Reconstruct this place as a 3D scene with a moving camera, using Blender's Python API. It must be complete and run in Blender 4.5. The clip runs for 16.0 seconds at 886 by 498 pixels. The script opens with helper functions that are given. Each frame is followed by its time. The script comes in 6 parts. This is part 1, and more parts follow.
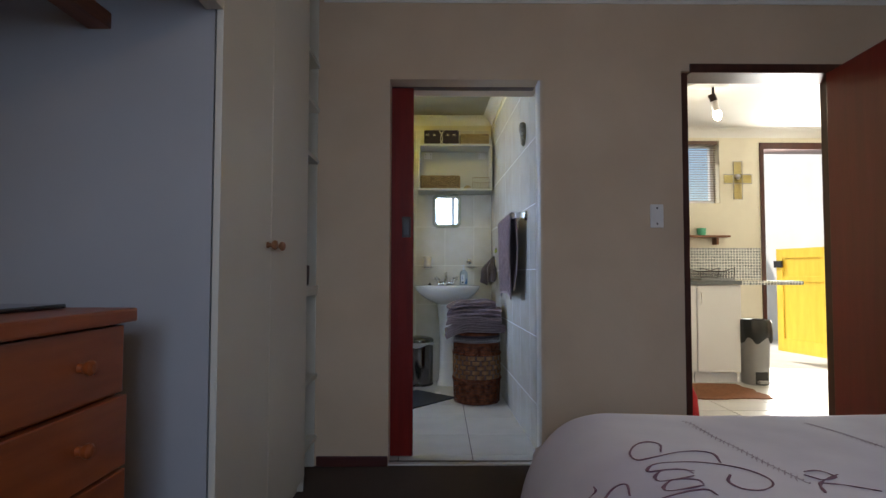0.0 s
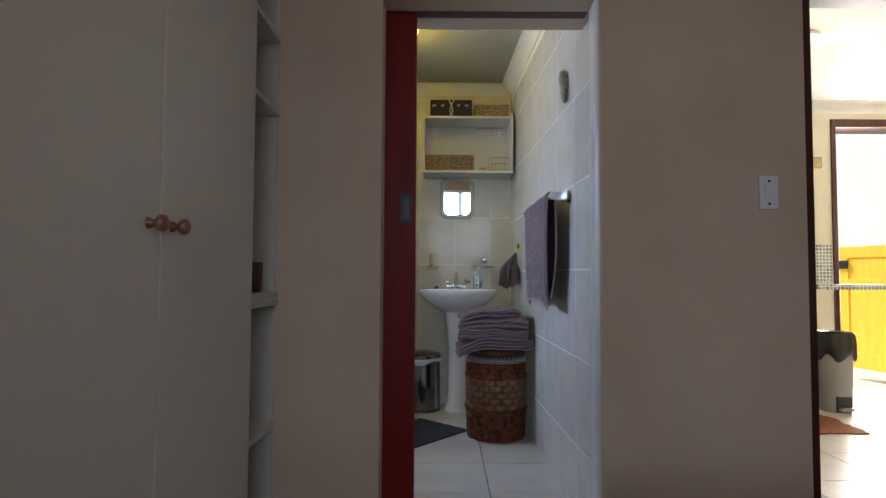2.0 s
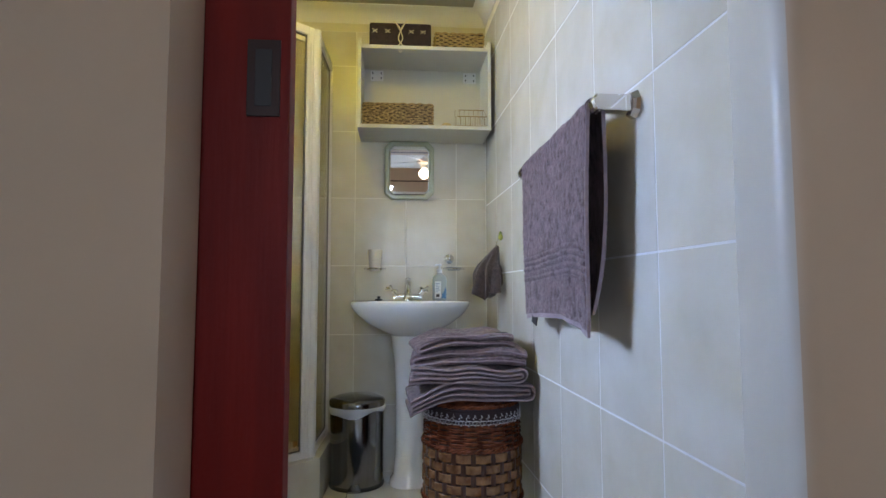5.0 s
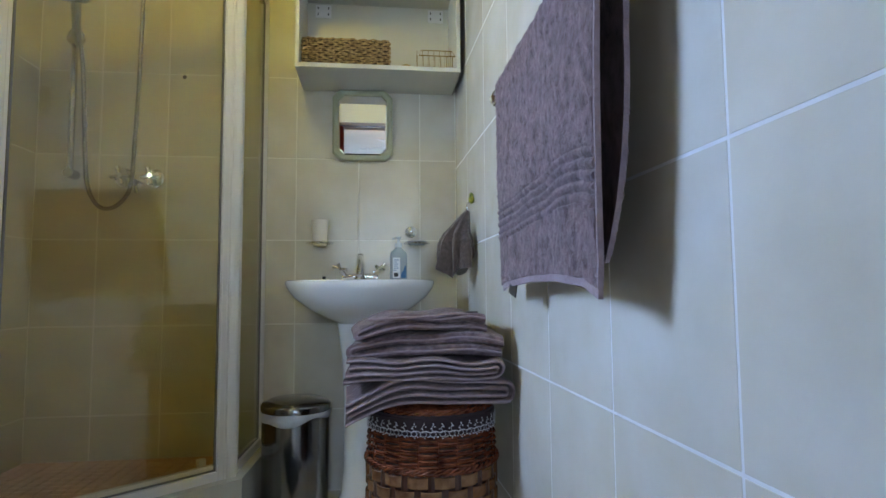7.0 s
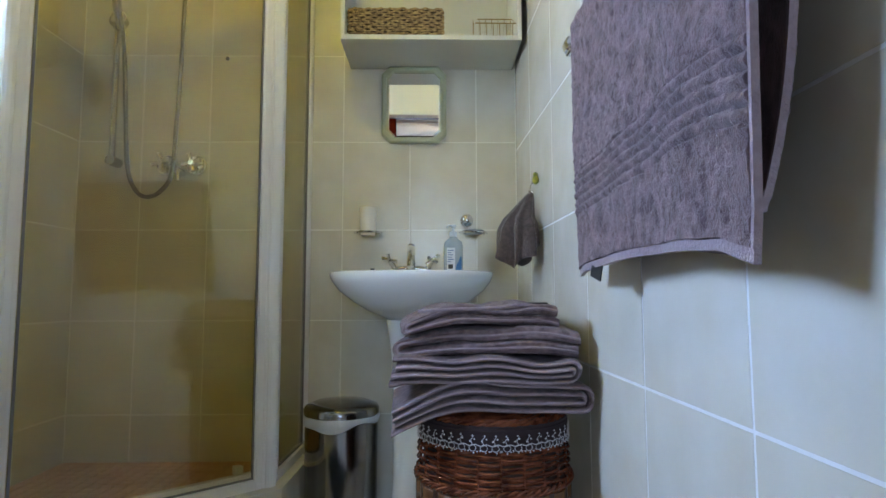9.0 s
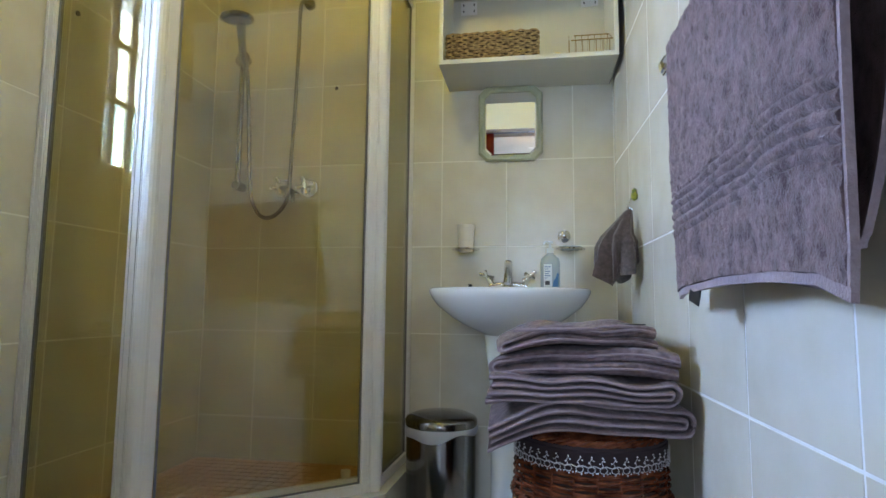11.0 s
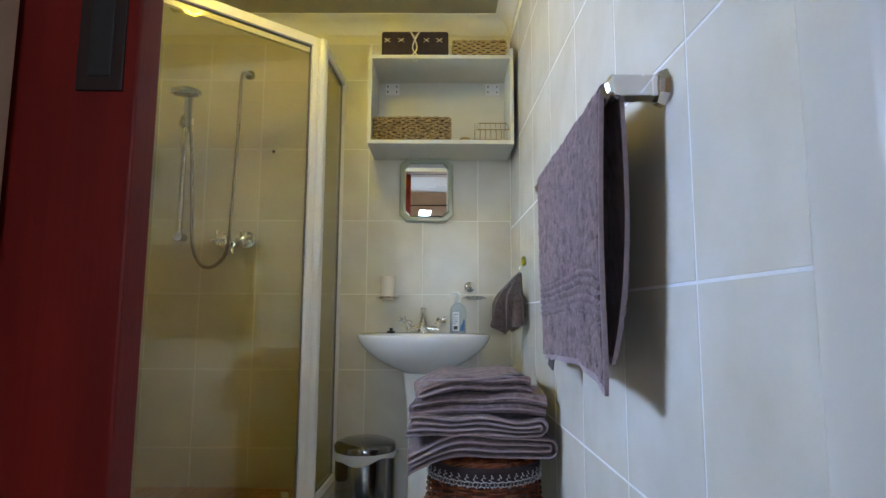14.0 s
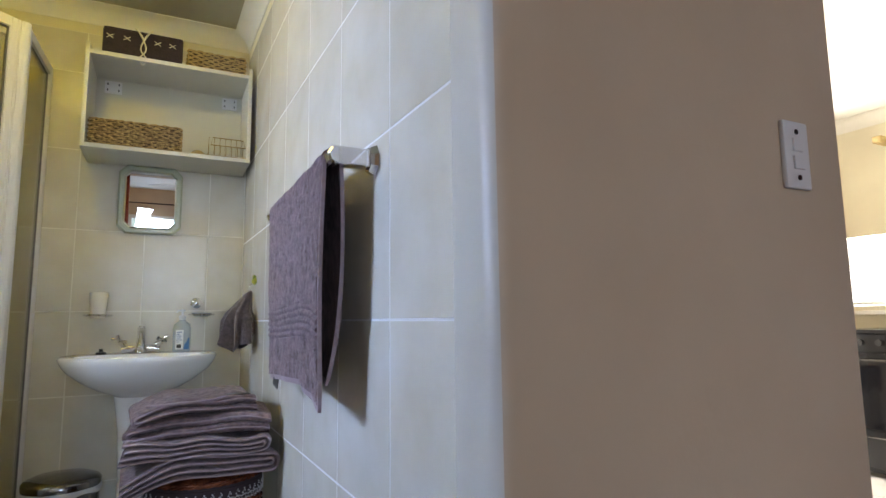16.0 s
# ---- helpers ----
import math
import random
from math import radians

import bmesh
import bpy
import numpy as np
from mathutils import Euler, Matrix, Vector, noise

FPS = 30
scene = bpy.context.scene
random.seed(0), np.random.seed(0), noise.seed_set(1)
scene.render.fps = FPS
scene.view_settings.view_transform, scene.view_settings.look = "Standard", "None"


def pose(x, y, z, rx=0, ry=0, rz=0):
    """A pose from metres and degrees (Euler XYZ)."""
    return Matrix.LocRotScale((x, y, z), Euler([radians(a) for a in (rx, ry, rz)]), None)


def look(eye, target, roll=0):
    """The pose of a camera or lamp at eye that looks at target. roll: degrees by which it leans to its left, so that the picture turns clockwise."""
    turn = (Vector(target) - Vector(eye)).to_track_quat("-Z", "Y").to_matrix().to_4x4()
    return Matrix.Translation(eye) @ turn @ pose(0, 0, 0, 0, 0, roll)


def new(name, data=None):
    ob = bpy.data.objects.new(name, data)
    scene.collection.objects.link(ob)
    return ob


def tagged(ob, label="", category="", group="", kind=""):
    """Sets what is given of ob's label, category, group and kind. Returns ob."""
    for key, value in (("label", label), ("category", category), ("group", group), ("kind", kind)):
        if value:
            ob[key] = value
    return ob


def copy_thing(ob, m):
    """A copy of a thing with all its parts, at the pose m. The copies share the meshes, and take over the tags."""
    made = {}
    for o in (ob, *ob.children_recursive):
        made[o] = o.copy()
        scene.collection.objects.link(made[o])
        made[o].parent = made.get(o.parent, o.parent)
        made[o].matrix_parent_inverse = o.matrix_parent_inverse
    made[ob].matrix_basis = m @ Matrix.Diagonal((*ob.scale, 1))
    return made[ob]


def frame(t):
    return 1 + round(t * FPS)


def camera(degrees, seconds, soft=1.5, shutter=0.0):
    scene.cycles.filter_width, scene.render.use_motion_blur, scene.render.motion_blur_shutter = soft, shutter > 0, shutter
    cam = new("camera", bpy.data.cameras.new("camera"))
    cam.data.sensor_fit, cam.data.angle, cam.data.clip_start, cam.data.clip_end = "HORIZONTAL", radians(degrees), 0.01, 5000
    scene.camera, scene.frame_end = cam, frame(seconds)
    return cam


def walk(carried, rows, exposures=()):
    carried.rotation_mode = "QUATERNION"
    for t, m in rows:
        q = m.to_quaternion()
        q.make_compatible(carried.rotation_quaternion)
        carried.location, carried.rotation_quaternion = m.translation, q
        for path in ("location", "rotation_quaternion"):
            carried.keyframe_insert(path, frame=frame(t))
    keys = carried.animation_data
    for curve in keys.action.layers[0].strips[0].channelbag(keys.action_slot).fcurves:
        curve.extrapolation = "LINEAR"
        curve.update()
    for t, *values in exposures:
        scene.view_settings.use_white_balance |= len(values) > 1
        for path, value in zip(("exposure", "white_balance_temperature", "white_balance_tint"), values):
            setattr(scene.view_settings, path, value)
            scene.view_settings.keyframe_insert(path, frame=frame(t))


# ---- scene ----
cam = camera(76.5, 16.0)
PATH = [
    (0, (0.037, 0.126, 1.007), (0.052, 2.124, 1.093), 0.1),
    (0.5, (0.025, 0.335, 1.007), (0.037, 2.333, 1.091), 0.1),
    (1, (0.018, 0.578, 1.008), (0.021, 2.577, 1.089), 0.2),
    (1.5, (0.007, 0.836, 1.013), (0.002, 2.835, 1.094), 0.3),
    (2, (0.003, 1.048, 1.01), (0.003, 3.046, 1.097), 0.3),
    (2.5, (0.012, 1.316, 1.01), (0.022, 3.313, 1.109), 0.2),
    (3, (0.007, 1.556, 1.003), (0.027, 3.553, 1.108), 0.4),
    (3.5, (0.006, 1.816, 1.007), (0.045, 3.813, 1.123), 0.3),
    (4, (0.024, 2.048, 0.999), (0.095, 4.042, 1.128), 0.2),
    (6.5, (0.137, 2.825, 0.872), (0.377, 4.805, 1.021), -0.3),
    (7, (0.186, 2.934, 0.855), (0.412, 4.916, 1.002), -0.4),
    (7.5, (0.196, 3.006, 0.837), (0.424, 4.987, 0.991), -0.3),
    (8, (0.208, 3.073, 0.828), (0.418, 5.056, 0.989), -0.3),
    (8.5, (0.204, 3.128, 0.825), (0.355, 5.116, 0.984), -0.3),
    (9, (0.192, 3.173, 0.813), (0.226, 5.166, 0.978), -0.1),
    (9.5, (0.168, 3.196, 0.824), (0.076, 5.187, 0.99), 0.2),
    (12, (0.223, 3.002, 0.85), (-0.13, 4.959, 1.066), 0.6),
    (12.5, (0.219, 2.925, 0.883), (-0.123, 4.884, 1.101), 0.6),
    (13, (0.218, 2.844, 0.912), (-0.083, 4.809, 1.135), 0.6),
    (13.5, (0.22, 2.763, 0.948), (0.021, 4.74, 1.176), 0.5),
    (14, (0.213, 2.69, 0.979), (0.201, 4.676, 1.213), 0.3),
    (14.5, (0.2, 2.635, 0.994), (0.423, 4.608, 1.235), 0.1),
    (15, (0.194, 2.587, 1.007), (0.654, 4.518, 1.253), -0.2),
    (15.5, (0.192, 2.545, 1.019), (0.879, 4.407, 1.267), -0.4),
    (16, (0.199, 2.506, 1.032), (1.075, 4.287, 1.276), -0.7),
]
walk(cam, [(t, look(eye, target, roll)) for t, eye, target, roll in PATH], [
    (0, -0.15, 6500, 10), (0.5, -0.25, 6500, 10), (1.0, -0.45, 6600, 11), (1.5, -0.4, 6600, 12), (2.0, -0.15, 6700, 13), (3.0, 0.3, 6800, 14), (3.5, 0.5, 6800, 14),
    (6.5, 0.46, 6300, 7), (8.0, 0.36, 6200, 6), (9.0, 0.62, 6250, 6), (9.5, 0.66, 6250, 6), (12, 0.72, 6350, 8), (14, 0.56, 6600, 9), (16, 0.52, 6800, 12)])

# ---- world, sun, lamps, exposure ----
world = bpy.data.worlds.new("world")
scene.world = world
world.use_nodes = True
wn, wl = world.node_tree.nodes, world.node_tree.links
sky = wn.new("ShaderNodeTexSky")
sky.sky_type, sky.sun_disc = "NISHITA", False
sky.sun_elevation, sky.sun_rotation = radians(46.7), radians(315)
wl.new(sky.outputs[0], wn["Background"].inputs[0])
wn["Background"].inputs[1].default_value = 0.15


def lamp(name, kind, place, power, colour, size=0.1, towards=None, size_y=None):
    data = bpy.data.lights.new(name, kind)
    data.energy, data.color = power, colour
    if kind == "AREA":
        data.size = size
        if size_y:
            data.shape, data.size_y = "RECTANGLE", size_y
    elif kind == "POINT":
        data.shadow_soft_size = size
    elif kind == "SUN":
        data.angle = size
    ob = new(name, data)
    ob.matrix_world = look(place, towards) if towards else pose(*place)
    return ob


lamp("sun", "SUN", (-4, 4, 6), 5.0, (1.0, 0.96, 0.90), radians(0.5), (-3.6, 3.6, 5.4))
BATH_LAMP = (-0.275, 4.38, 2.43)
lamp("bathroom_bulb", "POINT", BATH_LAMP, 9.5, (1.0, 0.75, 0.05), 0.05)
lamp("bedroom_bulb", "POINT", (0.42, 0.4, 2.21), 5.5, (1.0, 0.66, 0.32), 0.06)
lamp("spot_bulb", "POINT", (2.19, 4.5, 2.2), 6.0, (1.0, 0.9, 0.7), 0.03)
lamp("bedroom_window_light", "AREA", (0.35, -1.95, 1.75), 72.0, (0.56, 0.72, 1.0), 1.5, (1.5, 0.2, 1.15), 1.0)
lamp("kitchen_door_light", "AREA", (3.75, 6.12, 1.2), 115.0, (1.0, 0.98, 0.93), 0.7, (3.3, 4, 0.9), 2.0)
lamp("kitchen_window_light", "AREA", (5.12, 4.4, 1.34), 80.0, (0.95, 0.98, 1.0), 1.2, (4, 4.4, 1.2), 0.5)
lamp("bathroom_window_light", "AREA", (-1.64, 4.20, 1.72), 86.0, (0.45, 0.60, 1.0), 0.66, (0.55, 3.25, 1.1), 0.6)

# ---- materials ----


def material(name, colour, rough=0.5, metal=0.0, second=None, scale=8.0, detail=5.0, bump=0.0, bump_scale=60.0, spread=0.0, stretch=(1, 1, 1), emit=0.0, sheen=0.0, trans=0.0, ior=1.45, alpha=1.0, blotch=0.0):
    m = bpy.data.materials.new(name)
    m.use_nodes = True
    n, l = m.node_tree.nodes, m.node_tree.links
    b = n["Principled BSDF"]
    b.inputs["Base Color"].default_value = (*colour, 1)
    b.inputs["Roughness"].default_value = rough
    b.inputs["Metallic"].default_value = metal
    b.inputs["IOR"].default_value = ior
    b.inputs["Transmission Weight"].default_value = trans
    if sheen:
        b.inputs["Sheen Weight"].default_value = sheen
        b.inputs["Sheen Roughness"].default_value = 0.5
    if emit:
        b.inputs["Emission Color"].default_value = (*colour, 1)
        b.inputs["Emission Strength"].default_value = emit
    geo = n.new("ShaderNodeTexCoord")
    mapping = n.new("ShaderNodeMapping")
    mapping.inputs["Scale"].default_value = stretch
    l.new(geo.outputs["Object"], mapping.inputs["Vector"])
    if second or spread:
        tex = n.new("ShaderNodeTexNoise")
        tex.inputs["Scale"].default_value, tex.inputs["Detail"].default_value = scale, detail
        if spread:
            tex.noise_dimensions = "4D"
            each, times = n.new("ShaderNodeObjectInfo"), n.new("ShaderNodeMath")
            times.operation = "MULTIPLY"
            times.inputs[1].default_value = 37.0
            l.new(each.outputs["Random"], times.inputs[0])
            l.new(times.outputs[0], tex.inputs["W"])
        l.new(mapping.outputs[0], tex.inputs["Vector"])
        mix = n.new("ShaderNodeMix")
        mix.data_type = "RGBA"
        mix.inputs["A"].default_value = (*colour, 1)
        mix.inputs["B"].default_value = (*(second or colour), 1)
        ramp = n.new("ShaderNodeMapRange")
        ramp.inputs["From Min"].default_value, ramp.inputs["From Max"].default_value = 0.32, 0.68
        l.new(tex.outputs["Fac"], ramp.inputs["Value"])
        l.new(ramp.outputs[0], mix.inputs["Factor"])
        last = mix.outputs["Result"]
        if spread:
            info = n.new("ShaderNodeObjectInfo")
            hsv = n.new("ShaderNodeHueSaturation")
            value = n.new("ShaderNodeMapRange")
            value.inputs["To Min"].default_value, value.inputs["To Max"].default_value = 1 - spread, 1 + spread
            l.new(info.outputs["Random"], value.inputs["Value"])
            l.new(value.outputs[0], hsv.inputs["Value"])
            l.new(last, hsv.inputs["Color"])
            last = hsv.outputs[0]
        if blotch:
            big = n.new("ShaderNodeTexNoise")
            big.inputs["Scale"].default_value, big.inputs["Detail"].default_value = 1.3, 3
            l.new(geo.outputs["Object"], big.inputs["Vector"])
            rng = n.new("ShaderNodeMapRange")
            rng.inputs["From Min"].default_value, rng.inputs["From Max"].default_value = 0.3, 0.7
            rng.inputs["To Min"].default_value, rng.inputs["To Max"].default_value = 1 - blotch, 1 + blotch
            l.new(big.outputs["Fac"], rng.inputs["Value"])
            hsv2 = n.new("ShaderNodeHueSaturation")
            l.new(rng.outputs[0], hsv2.inputs["Value"])
            l.new(last, hsv2.inputs["Color"])
            last = hsv2.outputs[0]
        l.new(last, b.inputs["Base Color"])
    if bump:
        tex = n.new("ShaderNodeTexNoise")
        tex.inputs["Scale"].default_value, tex.inputs["Detail"].default_value = bump_scale, 4
        l.new(mapping.outputs[0], tex.inputs["Vector"])
        bmp = n.new("ShaderNodeBump")
        bmp.inputs["Strength"].default_value, bmp.inputs["Distance"].default_value = bump, 0.004
        l.new(tex.outputs["Fac"], bmp.inputs["Height"])
        l.new(bmp.outputs[0], b.inputs["Normal"])
    return m


PLASTER = material("cream_plaster", (0.60, 0.465, 0.33), 0.72, second=(0.54, 0.41, 0.285), scale=2.2, bump=0.25, bump_scale=25, blotch=0.07)
JAMB = material("white_plaster", (0.62, 0.595, 0.53), 0.4, second=(0.59, 0.56, 0.49), scale=5, bump=0.2, bump_scale=20)
BATH_PAINT = material("pale_yellow_paint", (0.66, 0.62, 0.45), 0.6, second=(0.62, 0.58, 0.42), scale=4, bump=0.15, bump_scale=30)
KITCHEN_PAINT = material("kitchen_cream_paint", (0.68, 0.63, 0.48), 0.65, second=(0.64, 0.59, 0.45), scale=4, bump=0.15, bump_scale=30)
# Darkened olive: weak yellow lamplight is put into the bathroom ceiling's colour.
BATH_CEILING = material("dim_lit_ceiling", (0.38, 0.36, 0.26), 0.7, second=(0.355, 0.335, 0.24), scale=3, bump=0.1)
CEILING = material("ceiling_white", (0.72, 0.71, 0.66), 0.7, second=(0.69, 0.68, 0.63), scale=3, bump=0.1)
CLOSET = material("closet_cream_melamine", (0.62, 0.58, 0.50), 0.42, second=(0.60, 0.56, 0.48), scale=3, bump=0.05, bump_scale=12)
# Side panel's blue-grey holds the cool, dim daylight on that side.
PANEL = material("closet_side_cool_shade", (0.37, 0.37, 0.385), 0.45, second=(0.345, 0.345, 0.36), scale=2.5, bump=0.08, bump_scale=12)
CARPET = material("brown_carpet", (0.075, 0.05, 0.035), 0.95, second=(0.045, 0.03, 0.022), scale=160, bump=1.0, bump_scale=300, blotch=0.15)
TILE = material("cream_wall_tile", (0.64, 0.62, 0.555), 0.22, second=(0.56, 0.525, 0.43), scale=6, detail=8, bump=0.05, bump_scale=9, spread=0.03)
CREAM_GROUT = material("cream_grout", (0.74, 0.73, 0.66), 0.8, second=(0.68, 0.665, 0.59), scale=30)
GROUT = material("white_grout", (0.73, 0.74, 0.75), 0.8, second=(0.66, 0.67, 0.68), scale=30)
FLOOR_TILE = material("white_floor_tile", (0.60, 0.58, 0.54), 0.3, second=(0.52, 0.50, 0.46), scale=6, detail=8, bump=0.05, bump_scale=10, spread=0.04)
FLOOR_GROUT = material("dark_floor_grout", (0.10, 0.095, 0.085), 0.9, second=(0.14, 0.13, 0.12), scale=30)
MOSAIC = material("tan_mosaic", (0.42, 0.22, 0.085), 0.4, second=(0.52, 0.30, 0.13), scale=14, detail=2)
MOSAIC_GROUT = material("mosaic_grout", (0.70, 0.64, 0.50), 0.85, second=(0.62, 0.56, 0.43), scale=20)
MAHOGANY = material("mahogany_paint", (0.18, 0.0095, 0.005), 0.5, ior=1.28, second=(0.13, 0.007, 0.004), scale=4, stretch=(8, 8, 0.6), bump=0.12, bump_scale=18)
SKIRTING = material("dark_red_skirting", (0.07, 0.012, 0.008), 0.5, second=(0.05, 0.009, 0.006), scale=6, bump=0.1)
FRAME_WOOD = material("dark_brown_frame", (0.075, 0.022, 0.012), 0.4, second=(0.05, 0.014, 0.008), scale=4, stretch=(8, 8, 0.6), bump=0.12, bump_scale=18)
MAHOGANY_DOOR = material("mahogany_door_gloss", (0.20, 0.014, 0.008), 0.3, second=(0.165, 0.0115, 0.0065), scale=3, stretch=(8, 8, 0.6), bump=0.1, bump_scale=18)
PINE = material("orange_pine", (0.31, 0.072, 0.017), 0.36, second=(0.22, 0.047, 0.011), scale=5, stretch=(6, 0.7, 6), bump=0.08, bump_scale=22)
DARK_KNOB = material("dark_brown_knob", (0.07, 0.025, 0.012), 0.3, second=(0.045, 0.016, 0.008), scale=12)
KNOB_WOOD = material("turned_knob_wood", (0.24, 0.10, 0.04), 0.32, second=(0.16, 0.06, 0.022), scale=12, stretch=(1, 4, 4))
TEAK = material("beam_wood", (0.22, 0.075, 0.03), 0.5, second=(0.15, 0.05, 0.02), scale=6, stretch=(6, 0.7, 6))
WHITE_METAL = material("white_powder_coat", (0.74, 0.73, 0.72), 0.32, second=(0.70, 0.69, 0.69), scale=6)
SEAL = material("grey_rubber_seal", (0.16, 0.16, 0.17), 0.6)
CHROME = material("chrome", (0.78, 0.78, 0.79), 0.06, 1.0)
# Shower chrome and hose: the dark room they would mirror is in the colour.
SHOWER_CHROME = material("dark_reflection_chrome", (0.40, 0.385, 0.34), 0.2, 1.0)
HOSE = material("ribbed_steel_hose", (0.24, 0.22, 0.17), 0.32, 0.85, second=(0.17, 0.155, 0.12), scale=60)
BRUSHED = material("brushed_steel", (0.27, 0.26, 0.26), 0.15, 1.0, second=(0.21, 0.205, 0.20), scale=30, stretch=(1, 1, 0.05), bump=0.04, bump_scale=80)
BRASS = material("dull_brass", (0.28, 0.20, 0.075), 0.35, 1.0)
AGED = material("aged_grey_bronze", (0.26, 0.23, 0.16), 0.55, 0.3, second=(0.13, 0.115, 0.08), scale=40)
DARK_METAL = material("dark_bronze", (0.035, 0.022, 0.02), 0.45, 0.6)
CERAMIC = material("white_ceramic", (0.80, 0.81, 0.83), 0.09, second=(0.78, 0.79, 0.81), scale=3)
MIRROR = material("mirror_silver", (0.93, 0.94, 0.93), 0.01, 1.0)
MIRROR_FRAME = material("sage_acrylic_frame", (0.42, 0.44, 0.32), 0.18, second=(0.37, 0.39, 0.28), scale=8)
SHELF_WHITE = material("white_melamine", (0.60, 0.59, 0.52), 0.4, second=(0.57, 0.56, 0.49), scale=5)
BLACK = material("black_plastic", (0.015, 0.015, 0.016), 0.4)
TOWEL = material("mauve_terry", (0.245, 0.172, 0.180), 0.95, second=(0.095, 0.063, 0.069), scale=42, detail=12, bump=1.0, bump_scale=330, stretch=(1.2, 1.2, 0.9), sheen=0.15)
TOWEL_HEM = material("mauve_hem", (0.31, 0.24, 0.262), 0.9, second=(0.25, 0.19, 0.21), scale=90, bump=0.5, bump_scale=250, sheen=0.15)
CLOTH_DARK = material("taupe_face_cloth", (0.10, 0.072, 0.066), 0.95, second=(0.05, 0.036, 0.033), scale=90, bump=0.9, bump_scale=260, sheen=0.4)
WICKER = material("red_brown_wicker", (0.060, 0.016, 0.008), 0.24, second=(0.20, 0.060, 0.026), scale=30, detail=3)
WICKER_FLAT = material("tan_flat_weave", (0.24, 0.128, 0.056), 0.26, second=(0.12, 0.051, 0.022), scale=22, detail=3)
LINER = material("dark_brown_liner", (0.028, 0.016, 0.018), 0.9)
LACE = material("white_lace", (0.55, 0.53, 0.56), 0.8)
SEAGRASS = material("seagrass", (0.46, 0.33, 0.155), 0.75, second=(0.14, 0.09, 0.04), scale=75, detail=3)
GAP_SHADE = material("seagrass_gap_shade", (0.035, 0.022, 0.012), 0.9)
SEAGRASS_PALE = material("pale_seagrass", (0.46, 0.34, 0.15), 0.75, second=(0.32, 0.22, 0.09), scale=40, detail=3)
BASKET_DARK = material("dark_fabric_basket", (0.035, 0.022, 0.028), 0.85, second=(0.022, 0.014, 0.018), scale=60, bump=0.5, bump_scale=150)
CREAM_CORD = material("cream_cord", (0.62, 0.57, 0.42), 0.8)
MAT = material("charcoal_bath_mat", (0.055, 0.062, 0.072), 0.95, second=(0.035, 0.04, 0.048), scale=80, bump=1.0, bump_scale=160)
PAPER = material("toilet_paper", (0.78, 0.77, 0.72), 0.9, bump=0.2, bump_scale=90)
CUP = material("brown_glazed_cup", (0.075, 0.048, 0.05), 0.3, 0.3, second=(0.05, 0.032, 0.034), scale=12)
BEDDING = material("pale_duvet_cotton", (0.60, 0.56, 0.62), 0.85, second=(0.54, 0.49, 0.57), scale=4, bump=0.5, bump_scale=7, sheen=0.2, blotch=0.05)
SCRIPT = material("plum_print", (0.16, 0.07, 0.115), 0.9, second=(0.22, 0.12, 0.16), scale=20)
FAINT_SCRIPT = material("faint_mauve_print", (0.34, 0.27, 0.33), 0.9, second=(0.42, 0.35, 0.41), scale=20)
WORKTOP = material("dark_grey_worktop", (0.10, 0.11, 0.11), 0.35, second=(0.15, 0.16, 0.16), scale=60)
CUPBOARD = material("white_cupboard", (0.74, 0.73, 0.70), 0.4, second=(0.71, 0.70, 0.67), scale=3)
YELLOW = material("yellow_door_paint", (0.85, 0.60, 0.07), 0.4, second=(0.78, 0.52, 0.05), scale=5, stretch=(5, 5, 0.6))
GREY_PLASTIC = material("grey_plastic", (0.28, 0.28, 0.27), 0.45)
BAG = material("black_bin_bag", (0.02, 0.022, 0.02), 0.28, bump=1.0, bump_scale=14)
RUG = material("tan_hide_rug", (0.25, 0.10, 0.04), 0.95, second=(0.17, 0.065, 0.025), scale=30, bump=0.8, bump_scale=160)
GREEN = material("green_glaze", (0.10, 0.42, 0.24), 0.3)
RED = material("red_fabric", (0.45, 0.02, 0.025), 0.8, bump=0.4, bump_scale=60)
CONCRETE = material("pale_concrete", (0.42, 0.40, 0.36), 0.85, second=(0.34, 0.32, 0.29), scale=3, detail=8, bump=0.5, bump_scale=30, blotch=0.08)
PAVING = material("pale_paving", (0.68, 0.66, 0.60), 0.85, second=(0.60, 0.58, 0.52), scale=3, detail=8, bump=0.4, bump_scale=30, blotch=0.06)
WHITEWASH = material("whitewashed_wall", (0.82, 0.81, 0.78), 0.85, second=(0.78, 0.77, 0.74), scale=3, bump=0.4, bump_scale=12, blotch=0.05)
LEAF = material("leaf_green", (0.06, 0.13, 0.035), 0.6, second=(0.10, 0.18, 0.05), scale=9)
BLIND = material("white_blind", (0.76, 0.76, 0.74), 0.5)
WOOD_BLIND = material("brown_blind", (0.16, 0.10, 0.07), 0.5, second=(0.12, 0.07, 0.05), scale=10)
ENAMEL = material("black_enamel", (0.012, 0.012, 0.014), 0.18)
COOKER_GLASS = material("oven_glass", (0.008, 0.008, 0.01), 0.06)
SWITCH = material("switch_plastic", (0.72, 0.70, 0.68), 0.35)
BLUE = material("label_blue", (0.03, 0.13, 0.32), 0.4)
LABEL = material("label_white", (0.70, 0.74, 0.78), 0.4)
GLOBE = material("lit_opal_globe", (1.0, 0.80, 0.28), 0.3, emit=2.5)
GLOBE_ROOM = material("lit_globe_room", (1.0, 0.86, 0.62), 0.3, emit=4.0)
BULB = material("lit_bulb", (1.0, 0.90, 0.66), 0.3, emit=25.0)
